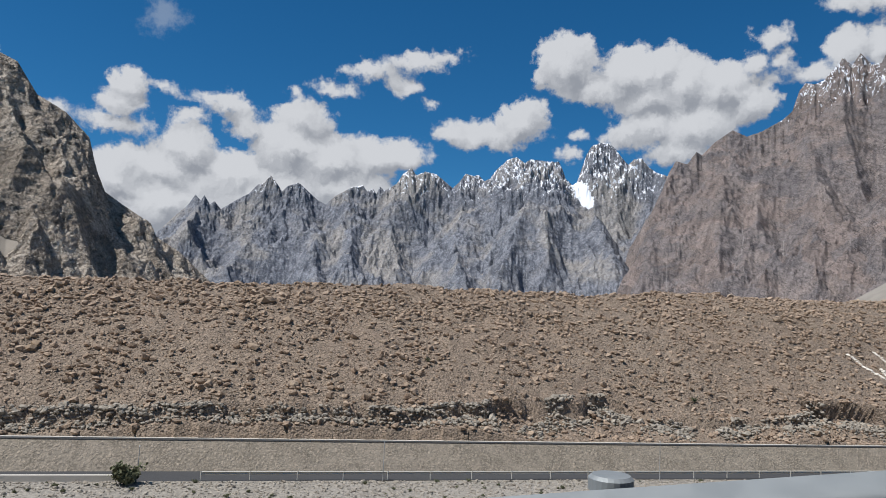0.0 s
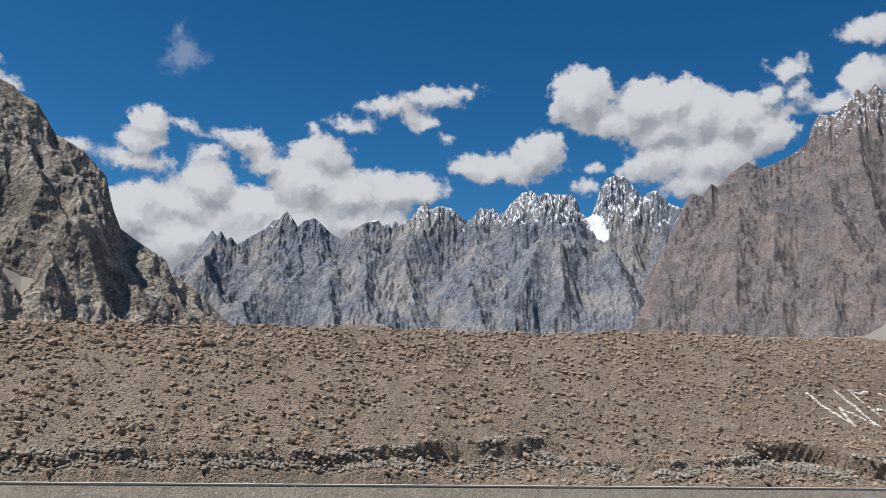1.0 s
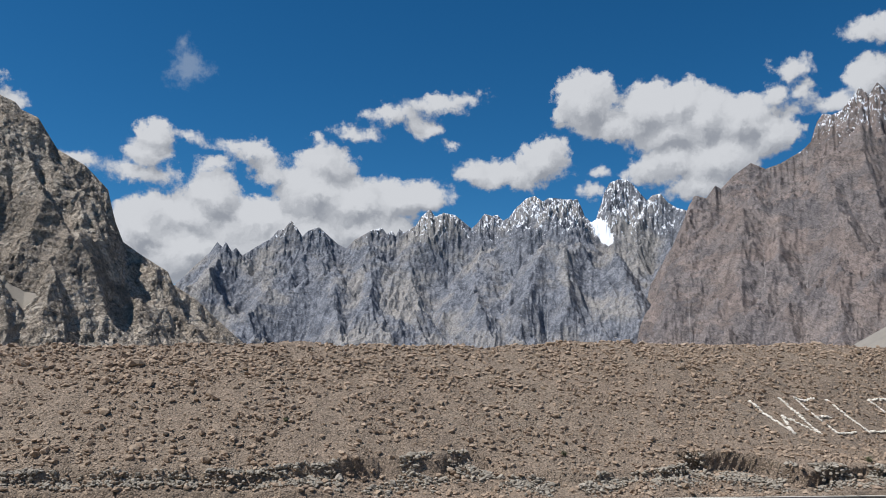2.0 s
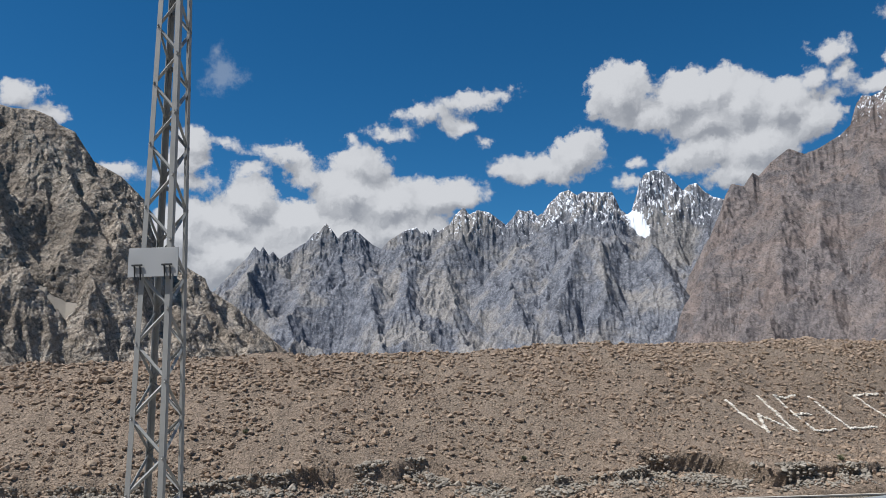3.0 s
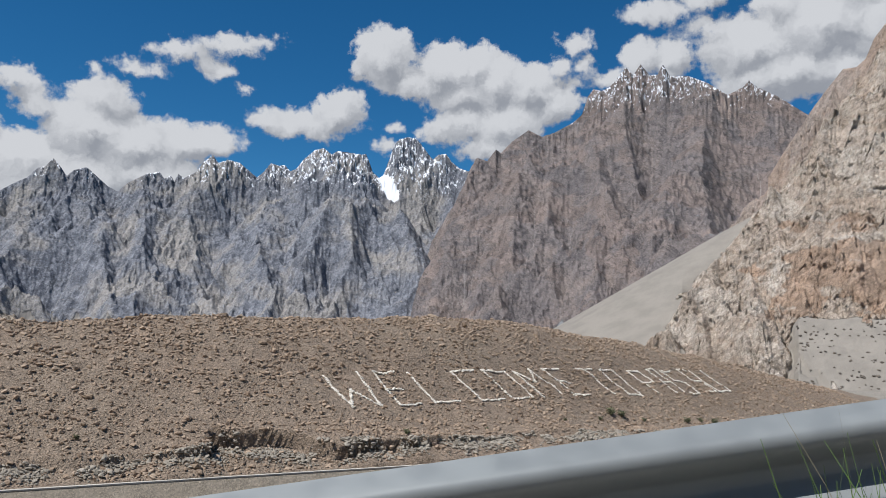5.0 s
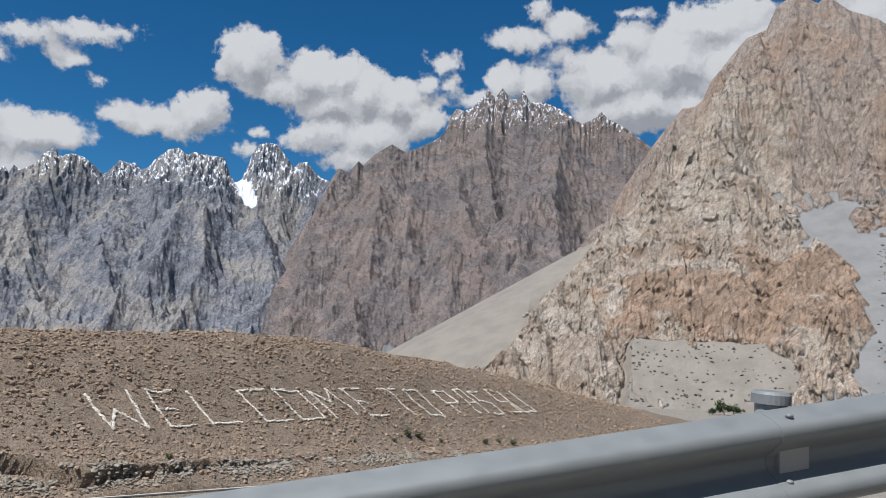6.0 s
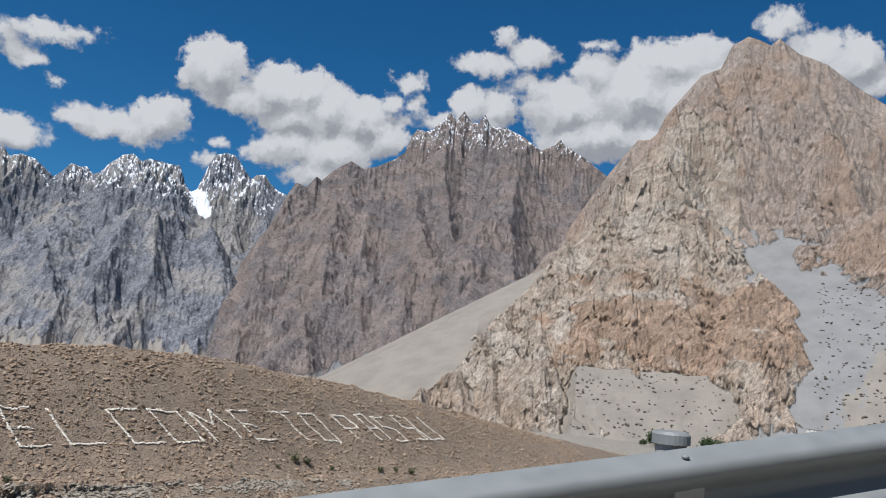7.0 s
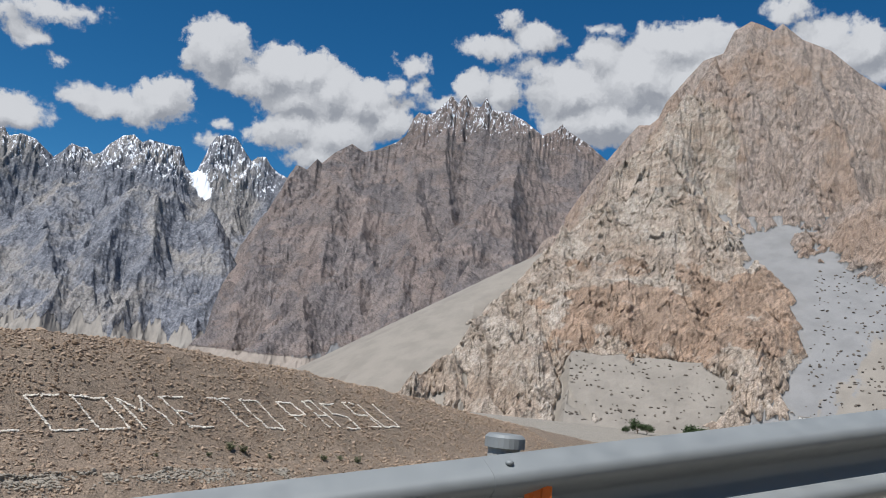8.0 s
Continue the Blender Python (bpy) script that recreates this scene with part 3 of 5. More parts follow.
valleys = trough(wx, wy, [([out(-21.9, 4480, 500), out(-21.9, 4150, 240), out(-22.2, 3800, 50), out(-22.2, 3400, -90)], 0.9), ([out(-17.8, 4500, 640), out(-18.2, 4200, 330), out(-18.2, 3800, 70), out(-18, 3400, -90)], 0.95),
                          ([out(-14.7, 4500, 560), out(-14.4, 4200, 290), out(-14.2, 3800, 60), out(-14, 3400, -90)], 0.9), ([out(-7.9, 4420, 540), out(-7.8, 4150, 290), out(-7.6, 3800, 80), out(-7.4, 3400, -80)], 0.95),
                          ([out(-4.3, 4480, 610), out(-4.5, 4300, 500), out(-3.3, 4050, 290), out(-4.4, 3600, 50), out(-4.6, 3300, -60)], 0.75),
                          ([out(3.2, 4600, 850), out(4.3, 4420, 570), out(5.9, 4330, 430), out(7.2, 4000, 250), out(8.2, 3600, 40)], 1.5)])
sheer = (kind == 1) & (off < 200)
land = np.minimum(high, np.where(sheer, 1e5, valleys)) + (fbm(x / 200, y / 200, 5, 14, 0.55) * 30 + fbm(x / 34, y / 34, 4, 16, 0.6) * 9) * np.where(sheer, 0.25, 1)
cap = np.where(sheer, 5.0, 1.25 + 0.9 * np.clip((high - 500) / 350, 0, 1.6) + 0.35 * fbm(x / 150, y / 150, 3, 18))
z, area = erode(x, y, land, 0.015, np.maximum(cap, 0.8), 22, 3)
z = z + fbm(x / 26, y / 26, 4, 19, 0.65) * 5 + (crest(x / 70, y / 70, 5, 20, 0.62) - 0.6) * 32
needle = np.clip((z - 420) / 400, 0, 1)
z = z + needle * 55 * (crest(a * 4600 / 48, r / 60, 3, 640) ** 3 - 0.2)
z = fit_crest(az, r, z, CREST_WEST + CREST_MIDDLE, 4600, 6.7)
z = np.minimum(z, -120 + (r - 3050) * 1.6)
gully = drained(area)
slope = blur(steepness(x, y, z), 2)
saddle = np.exp(-((az - 3.45 - (880 - z) * 0.006) / 0.45) ** 2) * np.clip((z - 690) / 60, 0, 1) * np.clip((900 - z) / 40, 0, 1)
scree = np.clip((0.80 - slope) / 0.15, 0, 1) * np.clip((520 - z) / 120, 0, 1) + np.clip((fbm(a * 60, a * 0, 4, 645) * 70 + 15 + 90 * blur(gully, 6) - z) / 40, 0, 1)
tagged(sheet("mountain_range", x, y, z, HAZY_GREY_ROCK, {"gully": gully, "field": saddle * 1.2, "scree": np.clip(scree, 0, 1)}),
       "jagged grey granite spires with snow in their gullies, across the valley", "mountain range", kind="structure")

# -- the brown range east of the snow saddle --
CREST_EAST = [(8.4, 600), (9.15, 851), (10.38, 922), (11.17, 903), (11.8, 969), (12.18, 949), (13.0, 1013), (14.2, 1075), (15.14, 1038), (16.11, 1061),
              (17.46, 1115), (18.05, 1155), (18.49, 1255), (18.89, 1295), (19.46, 1285), (20.01, 1300), (20.83, 1371), (21.21, 1408), (21.72, 1362), (22.24, 1420),
              (22.9, 1356), (23.45, 1360), (23.8, 1415), (24.3, 1345), (25.55, 1340), (26.86, 1296), (28.19, 1223), (29.2, 1259), (29.58, 1292), (30.24, 1247),
              (31.53, 1189), (33.04, 1100), (36, 960), (40, 780)]
ridges = [(crest_ridge(CREST_EAST[1::2], 4200, 35, 4), 2.0, 1.0, 130, 0)]
for line in ([(10.4, 4190, 915), (9.6, 4000, 700), (8.9, 3700, 420), (7.6, 3350, 120), (6.6, 3050, -60)],
             [(14.2, 4190, 1070), (13.2, 3950, 780), (11.6, 3700, 500), (9.6, 3400, 220), (8.0, 3100, -40)],
             [(19.0, 4190, 1290), (18.9, 4040, 960), (18.0, 3800, 640), (16.6, 3720, 585), (15.0, 3560, 470), (12.8, 3250, 200), (11.0, 2950, -30)],
             [(22.0, 4190, 1400), (21.8, 4000, 980), (20.4, 3720, 620), (17.8, 3320, 260), (15.8, 2980, 0)],
             [(26.6, 4190, 1290), (25.6, 3950, 920), (23.6, 3550, 520), (20.8, 3100, 150), (19.0, 2800, -50)],
             [(29.5, 4190, 1280), (28.8, 3900, 850), (26.6, 3450, 420), (24.4, 3050, 110), (22.4, 2750, -60)]):
    ridges.append(([out(*p) for p in line], 1.15, 0.9, 170, 0))
# the low reddish rib behind the sand slope
ridges.append(([out(30.5, 2560, 450), out(28.9, 2500, 382), out(25.13, 2440, 209), out(21.71, 2400, 88), out(19.06, 2380, 2), out(17.5, 2370, -60)], 0.9, 0.8, 90, 1))
reach = np.concatenate([np.linspace(2300, 2560, 34), np.linspace(2568, 3100, 60), np.linspace(3107, 3950, 124), np.linspace(3954, 4330, 96)])
x, y, a, r = polar(3.6, 41, 0.055, reach)
az = np.degrees(a)
wx, wy = warped(x, y, 420, 52)
high, along, off, kind = massif(wx, wy, ridges)
valleys = trough(wx, wy, [([out(12.2, 4060, 800), out(11.0, 3800, 520), out(9.0, 3450, 200), out(7.6, 3150, -20)], 0.95), ([out(16.4, 4060, 880), out(15.6, 3900, 690), out(13.6, 3600, 400), out(11.2, 3250, 100), out(9.8, 2950, -70)], 0.9),
                          ([out(20.2, 4040, 960), out(19.4, 3800, 620), out(17.2, 3450, 300), out(14.6, 3080, 20), out(13.4, 2900, -80)], 0.95), ([out(24.4, 4050, 1000), out(23.2, 3750, 590), out(20.6, 3300, 200), out(18.2, 2900, -60)], 0.95)])
land = np.minimum(high, np.where(kind == 1, 1e5, valleys)) + (fbm(x / 200, y / 200, 5, 54, 0.55) * 30 + fbm(x / 34, y / 34, 4, 56, 0.6) * 9) * np.where(kind == 1, 0.3, 1)
cap = 1.15 + 0.7 * np.clip((high - 800) / 450, 0, 1.6) + 0.3 * fbm(x / 150, y / 150, 3, 58)
z, area = erode(x, y, land, 0.02, np.maximum(cap, 0.8), 22, 5)
z = z + fbm(x / 26, y / 26, 4, 59, 0.65) * 5 + (crest(x / 75, y / 75, 5, 60, 0.62) - 0.6) * 42
needle = np.clip((z - 850) / 450, 0, 1)
z = z + needle * 75 * (crest(a * 4200 / 48, r / 60, 3, 680) ** 3 - 0.2)
z = fit_crest(az, r, z, CREST_EAST, 4200, 8.0)
# its western flank falls steeply towards the snow saddle
z = np.minimum(z, r / 3800 * np.interp(az + fbm(r / 240, a * 20, 4, 690) * 0.5, [3.6, 4.7, 5.55, 6.6, 7.8, 9.0, 10.5, 11.8, 12.6], [-160, -75, -10, 234, 430, 632, 850, 1080, 2500]))
z = np.minimum(z, -130 + (r - 2300) * 1.6)
gully = drained(area)
slope = blur(steepness(x, y, z), 2)
grey_foot = np.interp(az, [9, 13, 16, 19, 25, 40], [-120, -40, 40, 70, 120, 120]) + fbm(a * 30, a * 0, 4, 695) * 60
scree = np.clip((grey_foot - z) / 50, 0, 1) * (kind == 0) + np.clip((0.74 - slope) / 0.12, 0, 1) * np.clip((620 - z) / 120, 0, 1)
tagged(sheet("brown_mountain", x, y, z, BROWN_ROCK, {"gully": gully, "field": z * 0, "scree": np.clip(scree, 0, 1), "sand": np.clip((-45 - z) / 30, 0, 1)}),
       "brown and grey rock mountain with snow-dusted needles on its crest", "mountain", kind="structure")

# -- the near tan peak with its cliff, sand aprons and grey scree chute --
ROCK, SCREE, SAND, PEAK = 0, 1, 2, 3
CREST_TAN = [(30.76, 440), (32.21, 538), (33.48, 619), (34.4, 672), (35.51, 730), (36.3, 731), (36.86, 752), (37.37, 804), (38.65, 873), (39.74, 928), (41.05, 949), (41.73, 1016), (42.83, 1043), (43.58, 1029), (44.33, 1010), (44.86, 1030), (46.15, 978), (47.93, 939), (49.66, 868), (51.25, 814), (56, 660), (58, 600)]
cliff_lines = [[(39.2, 2080, 740), (38.2, 1940, 560), (37.88, 1830, 494), (37.2, 1640, 262), (37.0, 1449, 34)],
               [(37.88, 1830, 494), (34.8, 1840, 466), (31.1, 1820, 323), (29.6, 1800, 252), (27.1, 1700, 147)],
               [(34.8, 1840, 466), (33.5, 1620, 215), (32.5, 1450, 16)], [(31.1, 1820, 323), (30.0, 1600, 150), (29.8, 1450, 55), (30.6, 1380, 20)], [(45.1, 1635, 224), (45.1, 1480, 126), (44.7, 1350, 20)], [(43.1, 1695, 268), (44.6, 1560, 165), (44.2, 1420, 60)],
               [(37.88, 1830, 494), (39.9, 1800, 410), (41.3, 1770, 349), (43.1, 1695, 268), (45.1, 1635, 224), (46.7, 1495, 116), (45.8, 1355, 20), (43.8, 1285, -62)],
               [(41.3, 1770, 349), (40.5, 1610, 190), (40.4, 1460, 22)], [(43.1, 1700, 256), (43.5, 1500, 132), (43.2, 1350, -10)]]
pale_lines = [[(27.4, 1690, 156), (26.8, 1600, 118), (24.67, 1480, 40), (21.8, 1330, -40)], [(26.8, 1600, 118), (28.5, 1450, 55), (31.5, 1380, 16), (34.2, 1275, -70)],
              [(25.5, 1520, 75), (26.5, 1390, -5), (27, 1290, -62)], [(24.0, 1440, 14), (24.6, 1350, -30), (25, 1280, -70)], [(28.5, 1450, 55), (29.3, 1370, 0), (29.8, 1290, -60)]]
peak_lines = [[(42.9, 2350, 1030), (42.6, 2200, 760), (42.3, 2050, 520), (42.1, 1960, 395)], [(36.4, 2350, 730), (37.4, 2150, 640), (38.0, 1950, 560)],
              [(45.0, 2350, 1020), (45.6, 2180, 720), (45.8, 2040, 520), (45.8, 1900, 345)], [(39.8, 2350, 920), (40.4, 2150, 640), (40.6, 2000, 450)],
              [(48.0, 2350, 930), (48.6, 2150, 640), (48.2, 1950, 400)], [(33.6, 2350, 615), (34.6, 2100, 520), (34.8, 1860, 470)]]
spur_lines = [[(46.1, 1845, 336), (47.4, 1850, 368), (49.3, 1850, 430), (51.5, 1850, 508), (54, 1840, 545), (58, 1820, 590)],
              [(49.3, 1850, 412), (49.4, 1800, 320), (49.6, 1770, 262)], [(52, 1850, 495), (52.2, 1800, 380), (52, 1760, 255)], [(55, 1840, 540), (55, 1780, 380), (55, 1740, 240)]]
ridges = [(crest_ridge(CREST_TAN, 2350, 8, 6), 1.7, 1.5, 100, PEAK)]
ridges += [([out(*p) for p in line], 1.5, 1.3, 80, PEAK) for line in peak_lines] + [([out(*p) for p in line], 2.0, 2.0, 80, PEAK) for line in spur_lines]
ridges += [([out(*p) for p in line], 1.35, 1.2, 60, ROCK) for line in cliff_lines + pale_lines]
reach = np.concatenate([np.linspace(1150, 1262, 12), np.linspace(1266, 1860, 238), np.linspace(1864, 2370, 150), np.linspace(2380, 2450, 6)])
x, y, a, r = polar(11.5, 56, 0.055, reach)
az = np.degrees(a)
TAN_GRID, TAN_REACH = x.shape, reach
wx, wy = warped(x, y, 90, 92)
high, along, off, kind = massif(wx, wy, ridges)
u = a * 1700
land = high + fbm(x / 110, y / 110, 5, 94, 0.55) * 17 + fbm(x / 16, y / 16, 3, 96, 0.6) * 3
# loose slopes: the grey chute between the cliff and the eastern spur, the apron under the cliff, the sand slope to the west
chute = 391 - 0.68 * (1960 - r) + fbm(x / 60, y / 60, 3, 160) * 2.5
chute = chute - np.clip(np.interp(r, [1200, 1420, 1700], [44.6, 44.6, 41.0]) - az, 0, 20) * 60 - np.where(r > 1965, (r - 1965) * 3, 0)
apron = np.minimum(-78 + 0.62 * (r - 1270), 34) + fbm(x / 50, y / 50, 4, 162) * 4 - np.clip(32.6 - az, 0, 9) * 40 - np.clip(az - 44.5, 0, 9) * 60
west_sand, *rest = massif(x, y, [([out(31.5, 1960, 330), out(29.6, 1900, 268), out(27.4, 1850, 182), out(23.5, 1740, 92), out(19.7, 1650, 6), out(16, 1500, -58), out(13, 1400, -90)], 0.56, 0.6, 60, SAND)])
west_sand = west_sand - np.clip((1730 - r) / 40, 0, 3) * np.clip(az - 25.2, 0, 4) * 10
soft = np.maximum(np.maximum(chute, apron), west_sand)
what = np.where(soft == chute, SCREE, SAND)
# tilted beds that stand out as ledges
hard0 = land > soft
land = np.maximum(land, soft)
dip = (land + 0.55 * u + 16 * fbm(u / 60, land / 60, 3, 701)) / 24
small = (land + 0.75 * u + 9 * fbm(u / 30, land / 30, 3, 703)) / 9
cap = np.where(hard0, 1.9 + 1.1 * fbm(x / 40, y / 40, 4, 98), 0.9)
z, area = erode(x, y, land, np.where(hard0, 0.03, 0.0), np.maximum(cap, 0.9), 16, 7)
z = np.maximum(z, soft - np.where(hard0, 6.0, 0))
kind = np.where(z > soft + 1.0, kind, what)
z = fit_crest(az, r, z, CREST_TAN, 2350, 13.0, 0.2, 0.22)
hard = blur(((kind == ROCK) | (kind == PEAK)).astype(float), 1)
ledge = ((dip - np.floor(dip)) ** 2 * 12 * np.clip(0.6 + fbm(u / 90, land / 50, 2, 705), 0, 1) + (small - np.floor(small)) ** 2 * 4.5) * np.where(kind == PEAK, 0.9, 1.0)
step, rib = crags(a, r, z, 1700, 46, 11, 691, 0.9, 0.7)
step2, rib2 = crags(a, r, z, 1700, 18, 4, 697, 0.9, 0.6)
x, y = push(a, r, (step + step2 + ledge) * hard * np.clip((r - 1270) / 60, 0, 1) * np.clip((2330 - r) / 30, 0, 1))
seen = (z - 13) / r
band = np.clip((az - 28.5 + 3 * fbm(u / 70, z / 40, 4, 709)) / 4, 0, 1) * np.clip(1.5 - np.abs(seen - 0.068 - 0.0015 * (az - 38)) / 0.045 + 0.8 * fbm(u / 90, z / 50, 5, 707, 0.6), 0, 1) * (kind == ROCK)
soft_kind = 1 - hard
dusty = np.clip((az - 50.5 + (1560 - r) * 0.012 + fbm(az, r / 60, 3, 165)) / 2.5, 0, 1)
sand = soft_kind * np.where(what == SAND, 1, dusty)
tagged(sheet("tan_mountain", x, y, z, TAN_ROCK, {"scree": soft_kind * (what == SCREE), "sand": sand, "gully": drained(area, 2.8, 4.4) * hard,
                                                 "peak": blur((kind == PEAK).astype(float), 1), "band": band}),
       "steep tan rock peak with a grey scree chute and sand aprons", "mountain", kind="structure")

# -- the dun mountain to the west --
CREST_DUN = [(-56, 640), (-48, 575), (-42.5, 540), (-40.12, 527), (-38.66, 529), (-37.64, 518), (-37.28, 505), (-36.24, 493), (-34.95, 434), (-33.15, 406),
             (-31.65, 361), (-31.04, 295), (-30.45, 254), (-29.32, 231), (-27.43, 197), (-27.11, 172), (-25.49, 142), (-23.53, 88), (-21.56, 38)]
ridges = [(crest_ridge([(az, high * 1.086) for az, high in CREST_DUN], 1900, 8, 8), 1.2, 1.2, 90, ROCK)]
for line, steep, ease, what in (
        ([(-31.65, 1900, 392), (-31.0, 1760, 300), (-30.5, 1680, 238), (-30.4, 1620, 150), (-30.1, 1560, 50), (-29.9, 1520, -30)], 1.5, 1.4, ROCK),
        ([(-33.5, 1900, 445), (-33.3, 1680, 300), (-33.2, 1620, 205), (-32.6, 1590, 130)], 1.3, 1.3, ROCK),
        ([(-37.3, 1900, 548), (-36.2, 1680, 350), (-35.4, 1640, 240), (-34.7, 1600, 192), (-34.7, 1575, 165)], 1.2, 1.4, ROCK),
        ([(-34.7, 1590, 188), (-36.6, 1560, 144), (-39.4, 1540, 92), (-42, 1530, 60)], 3.5, 2.6, ROCK),
        ([(-36.6, 1500, 60), (-37.5, 1480, 30), (-39, 1460, 0)], 2.0, 1.8, ROCK),
        ([(-34.4, 1500, 40), (-33.6, 1490, 30), (-33.2, 1480, 0)], 2.0, 1.8, ROCK),
        ([(-42, 1900, 586), (-40.6, 1650, 350), (-39.6, 1600, 185)], 1.3, 1.4, ROCK), ([(-48, 1760, 570), (-45, 1560, 330), (-43.5, 1440, 150)], 1.6, 1.6, ROCK),
        ([(-29.3, 1900, 251), (-28.9, 1660, 150), (-28.4, 1580, 50), (-28.2, 1530, -20)], 1.2, 1.2, ROCK),
        ([(-27.2, 1900, 195), (-26.9, 1660, 100), (-26.4, 1570, 0)], 1.5, 1.4, ROCK), ([(-24.5, 1900, 119), (-24.4, 1660, 50), (-24.2, 1580, -20)], 1.4, 1.3, ROCK),
        ([(-43, 1650, 262), (-39.6, 1610, 212), (-36.4, 1595, 198)], 0.5, 2.4, SAND), ([(-32.4, 1560, 60), (-31.9, 1520, 15), (-31.5, 1480, -30)], 0.6, 1.2, SAND)):
    ridges.append(([out(*p) for p in line], steep, ease, 70, what))
reach = np.concatenate([np.linspace(1330, 1420, 20), np.linspace(1422, 1930, 300), np.linspace(1936, 2040, 16)])
x, y, a, r = polar(-48, -18.5, 0.055, reach)
az = np.degrees(a)
wx, wy = warped(x, y, 80, 172)
high, along, off, kind = massif(wx, wy, ridges)
rocky = kind == ROCK
land = high + np.where(rocky, fbm(x / 100, y / 100, 5, 174, 0.55) * 8 + fbm(x / 15, y / 15, 3, 176, 0.6) * 3, fbm(x / 30, y / 30, 4, 178) * 1.5)
cap = np.where(rocky, 1.9 + 0.8 * fbm(x / 40, y / 40, 4, 180), 0.8)
z, area = erode(x, y, land, np.where(rocky, 0.012, 0.004), np.maximum(cap, 0.8), 16, 9)
z = fit_crest(az, r, z, CREST_DUN, 1750, 4.5, 0.3)
z = np.minimum(z, -130 + (r - 1330) * 2.6)
hard = blur(rocky.astype(float), 2)
step, rib = crags(a, r, z, 1650, 40, 8, 711, -0.3, 1.2)
step2, rib2 = crags(a, r, z, 1650, 13, 3.5, 717, 0.4, 1.0)
x, y = push(a, r, (step + step2) * hard * np.clip((r - 1380) / 60, 0, 1) * np.clip((1880 - r) / 30, 0, 1))
tagged(sheet("dun_mountain", x, y, z, DUN_ROCK, {"sand": 1 - hard, "gully": drained(area, 2.8, 4.4)}),
       "dun rock mountainside with cliffs and shaded gullies", "mountain", kind="structure")


# -- the road that the camera drives, the slope below it, the valley floor --
def rail_line(x):
    """The camera's height above the first one, as the climbing road gives it."""
    return 0.1225 * x + 0.000125 * x * np.abs(x)


def road_height(x):
    return rail_line(np.clip(x, -160, 260)) - 1.35


WALL_FROM, WALL_WAY = np.array((-42.0, 75.5)), np.array((0.9195, 0.3932))
WALL_SIDE = np.array((-0.3932, 0.9195))


def wall_top(s):
    return -11.85 - 0.0175 * np.clip(s, -140, 150)


HILL_FROM = np.array((2.2, 98.8))
HILL_WAY, HILL_SIDE = np.array((math.cos(radians(31.5)), math.sin(radians(31.5)))), np.array((-math.sin(radians(31.5)), math.cos(radians(31.5))))


def ground_height(x, y):
    r = np.hypot(x - 50, y)
    floor = np.interp(r, [0, 90, 200, 260, 600, 650, 1000, 1400, 1700, 2500, 3400, 4900, 6000], [-14.5, -15.5, -19, -22, -30, -32, -58, -86, -97, -100, -100, -60, 0])
    s = (x - WALL_FROM[0]) * WALL_WAY[0] + (y - WALL_FROM[1]) * WALL_WAY[1]
    d = (x - WALL_FROM[0]) * WALL_SIDE[0] + (y - WALL_FROM[1]) * WALL_SIDE[1]
    bench = wall_top(s) - 3.05 - np.clip(-7.5 - d, 0, 60) * 0.02
    near = np.clip((130 - np.abs(s - 20)) / 50, 0, 1) * np.clip((8 - d) / 6, 0, 1)
    floor = floor + (bench - floor) * near
    shoulder = road_height(x) - np.clip(y - 3.6, 0, None) * 0.62
    land = np.where(y > 0, np.maximum(floor, shoulder), 0)
    behind = road_height(x) + np.clip(-8.5 - y, 0, 60) * 0.7 + np.clip(-68.5 - y, 0, 700) * 0.35
    land = np.where(y > 0, land, behind)
    rough = np.clip((np.abs(y + 2) - 6) / 8, 0, 1) * np.clip((d + 40) * -1 / 20 + 1, 0.12, 1)
    return land + rough * (fbm(x / 18, y / 18, 5, 300) * 0.5 + np.clip(r / 800, 0, 1) * fbm(x / 160, y / 160, 4, 310) * 5)


reach = np.concatenate([[0.0], np.geomspace(1.0, 320, 190), np.geomspace(326, 4950, 90)])
x, y, a, r = polar(-180, 180, 1.0, reach)
tagged(sheet("ground", x, y, ground_height(x, y), VALLEY_SOIL), "dry stony valley ground with gravel", "ground", kind="structure")


# -- the moraine hill that carries the lettering --
def bank_line(s):
    """Where the eroded bank stands, and how sharp it is."""
    bank = np.interp(s, [-120, -55, -42, -31, -18, -10, 1, 8, 13, 16, 18, 26, 36, 44, 45.5, 50, 56, 60, 64, 72, 110, 160, 220],
                     [16, 6.4, 4.4, 3.0, 0.6, 1.0, 2.1, 2.4, 3.5, 2.3, -1.0, -2.6, -4.0, -5.4, -1.2, -2.0, -4.0, -7.6, -10.0, -10.8, -9.5, -7, -6])
    keen = np.interp(s, [-120, -10, 0, 14, 18, 42, 46, 66, 90, 130], [1.1, 1.1, 1.5, 1.4, 0.9, 1.2, 2.3, 1.9, 0.8, 0.2])
    return bank + 0.8 * fbm(s / 6, s * 0 + 3.3, 4, 400), keen


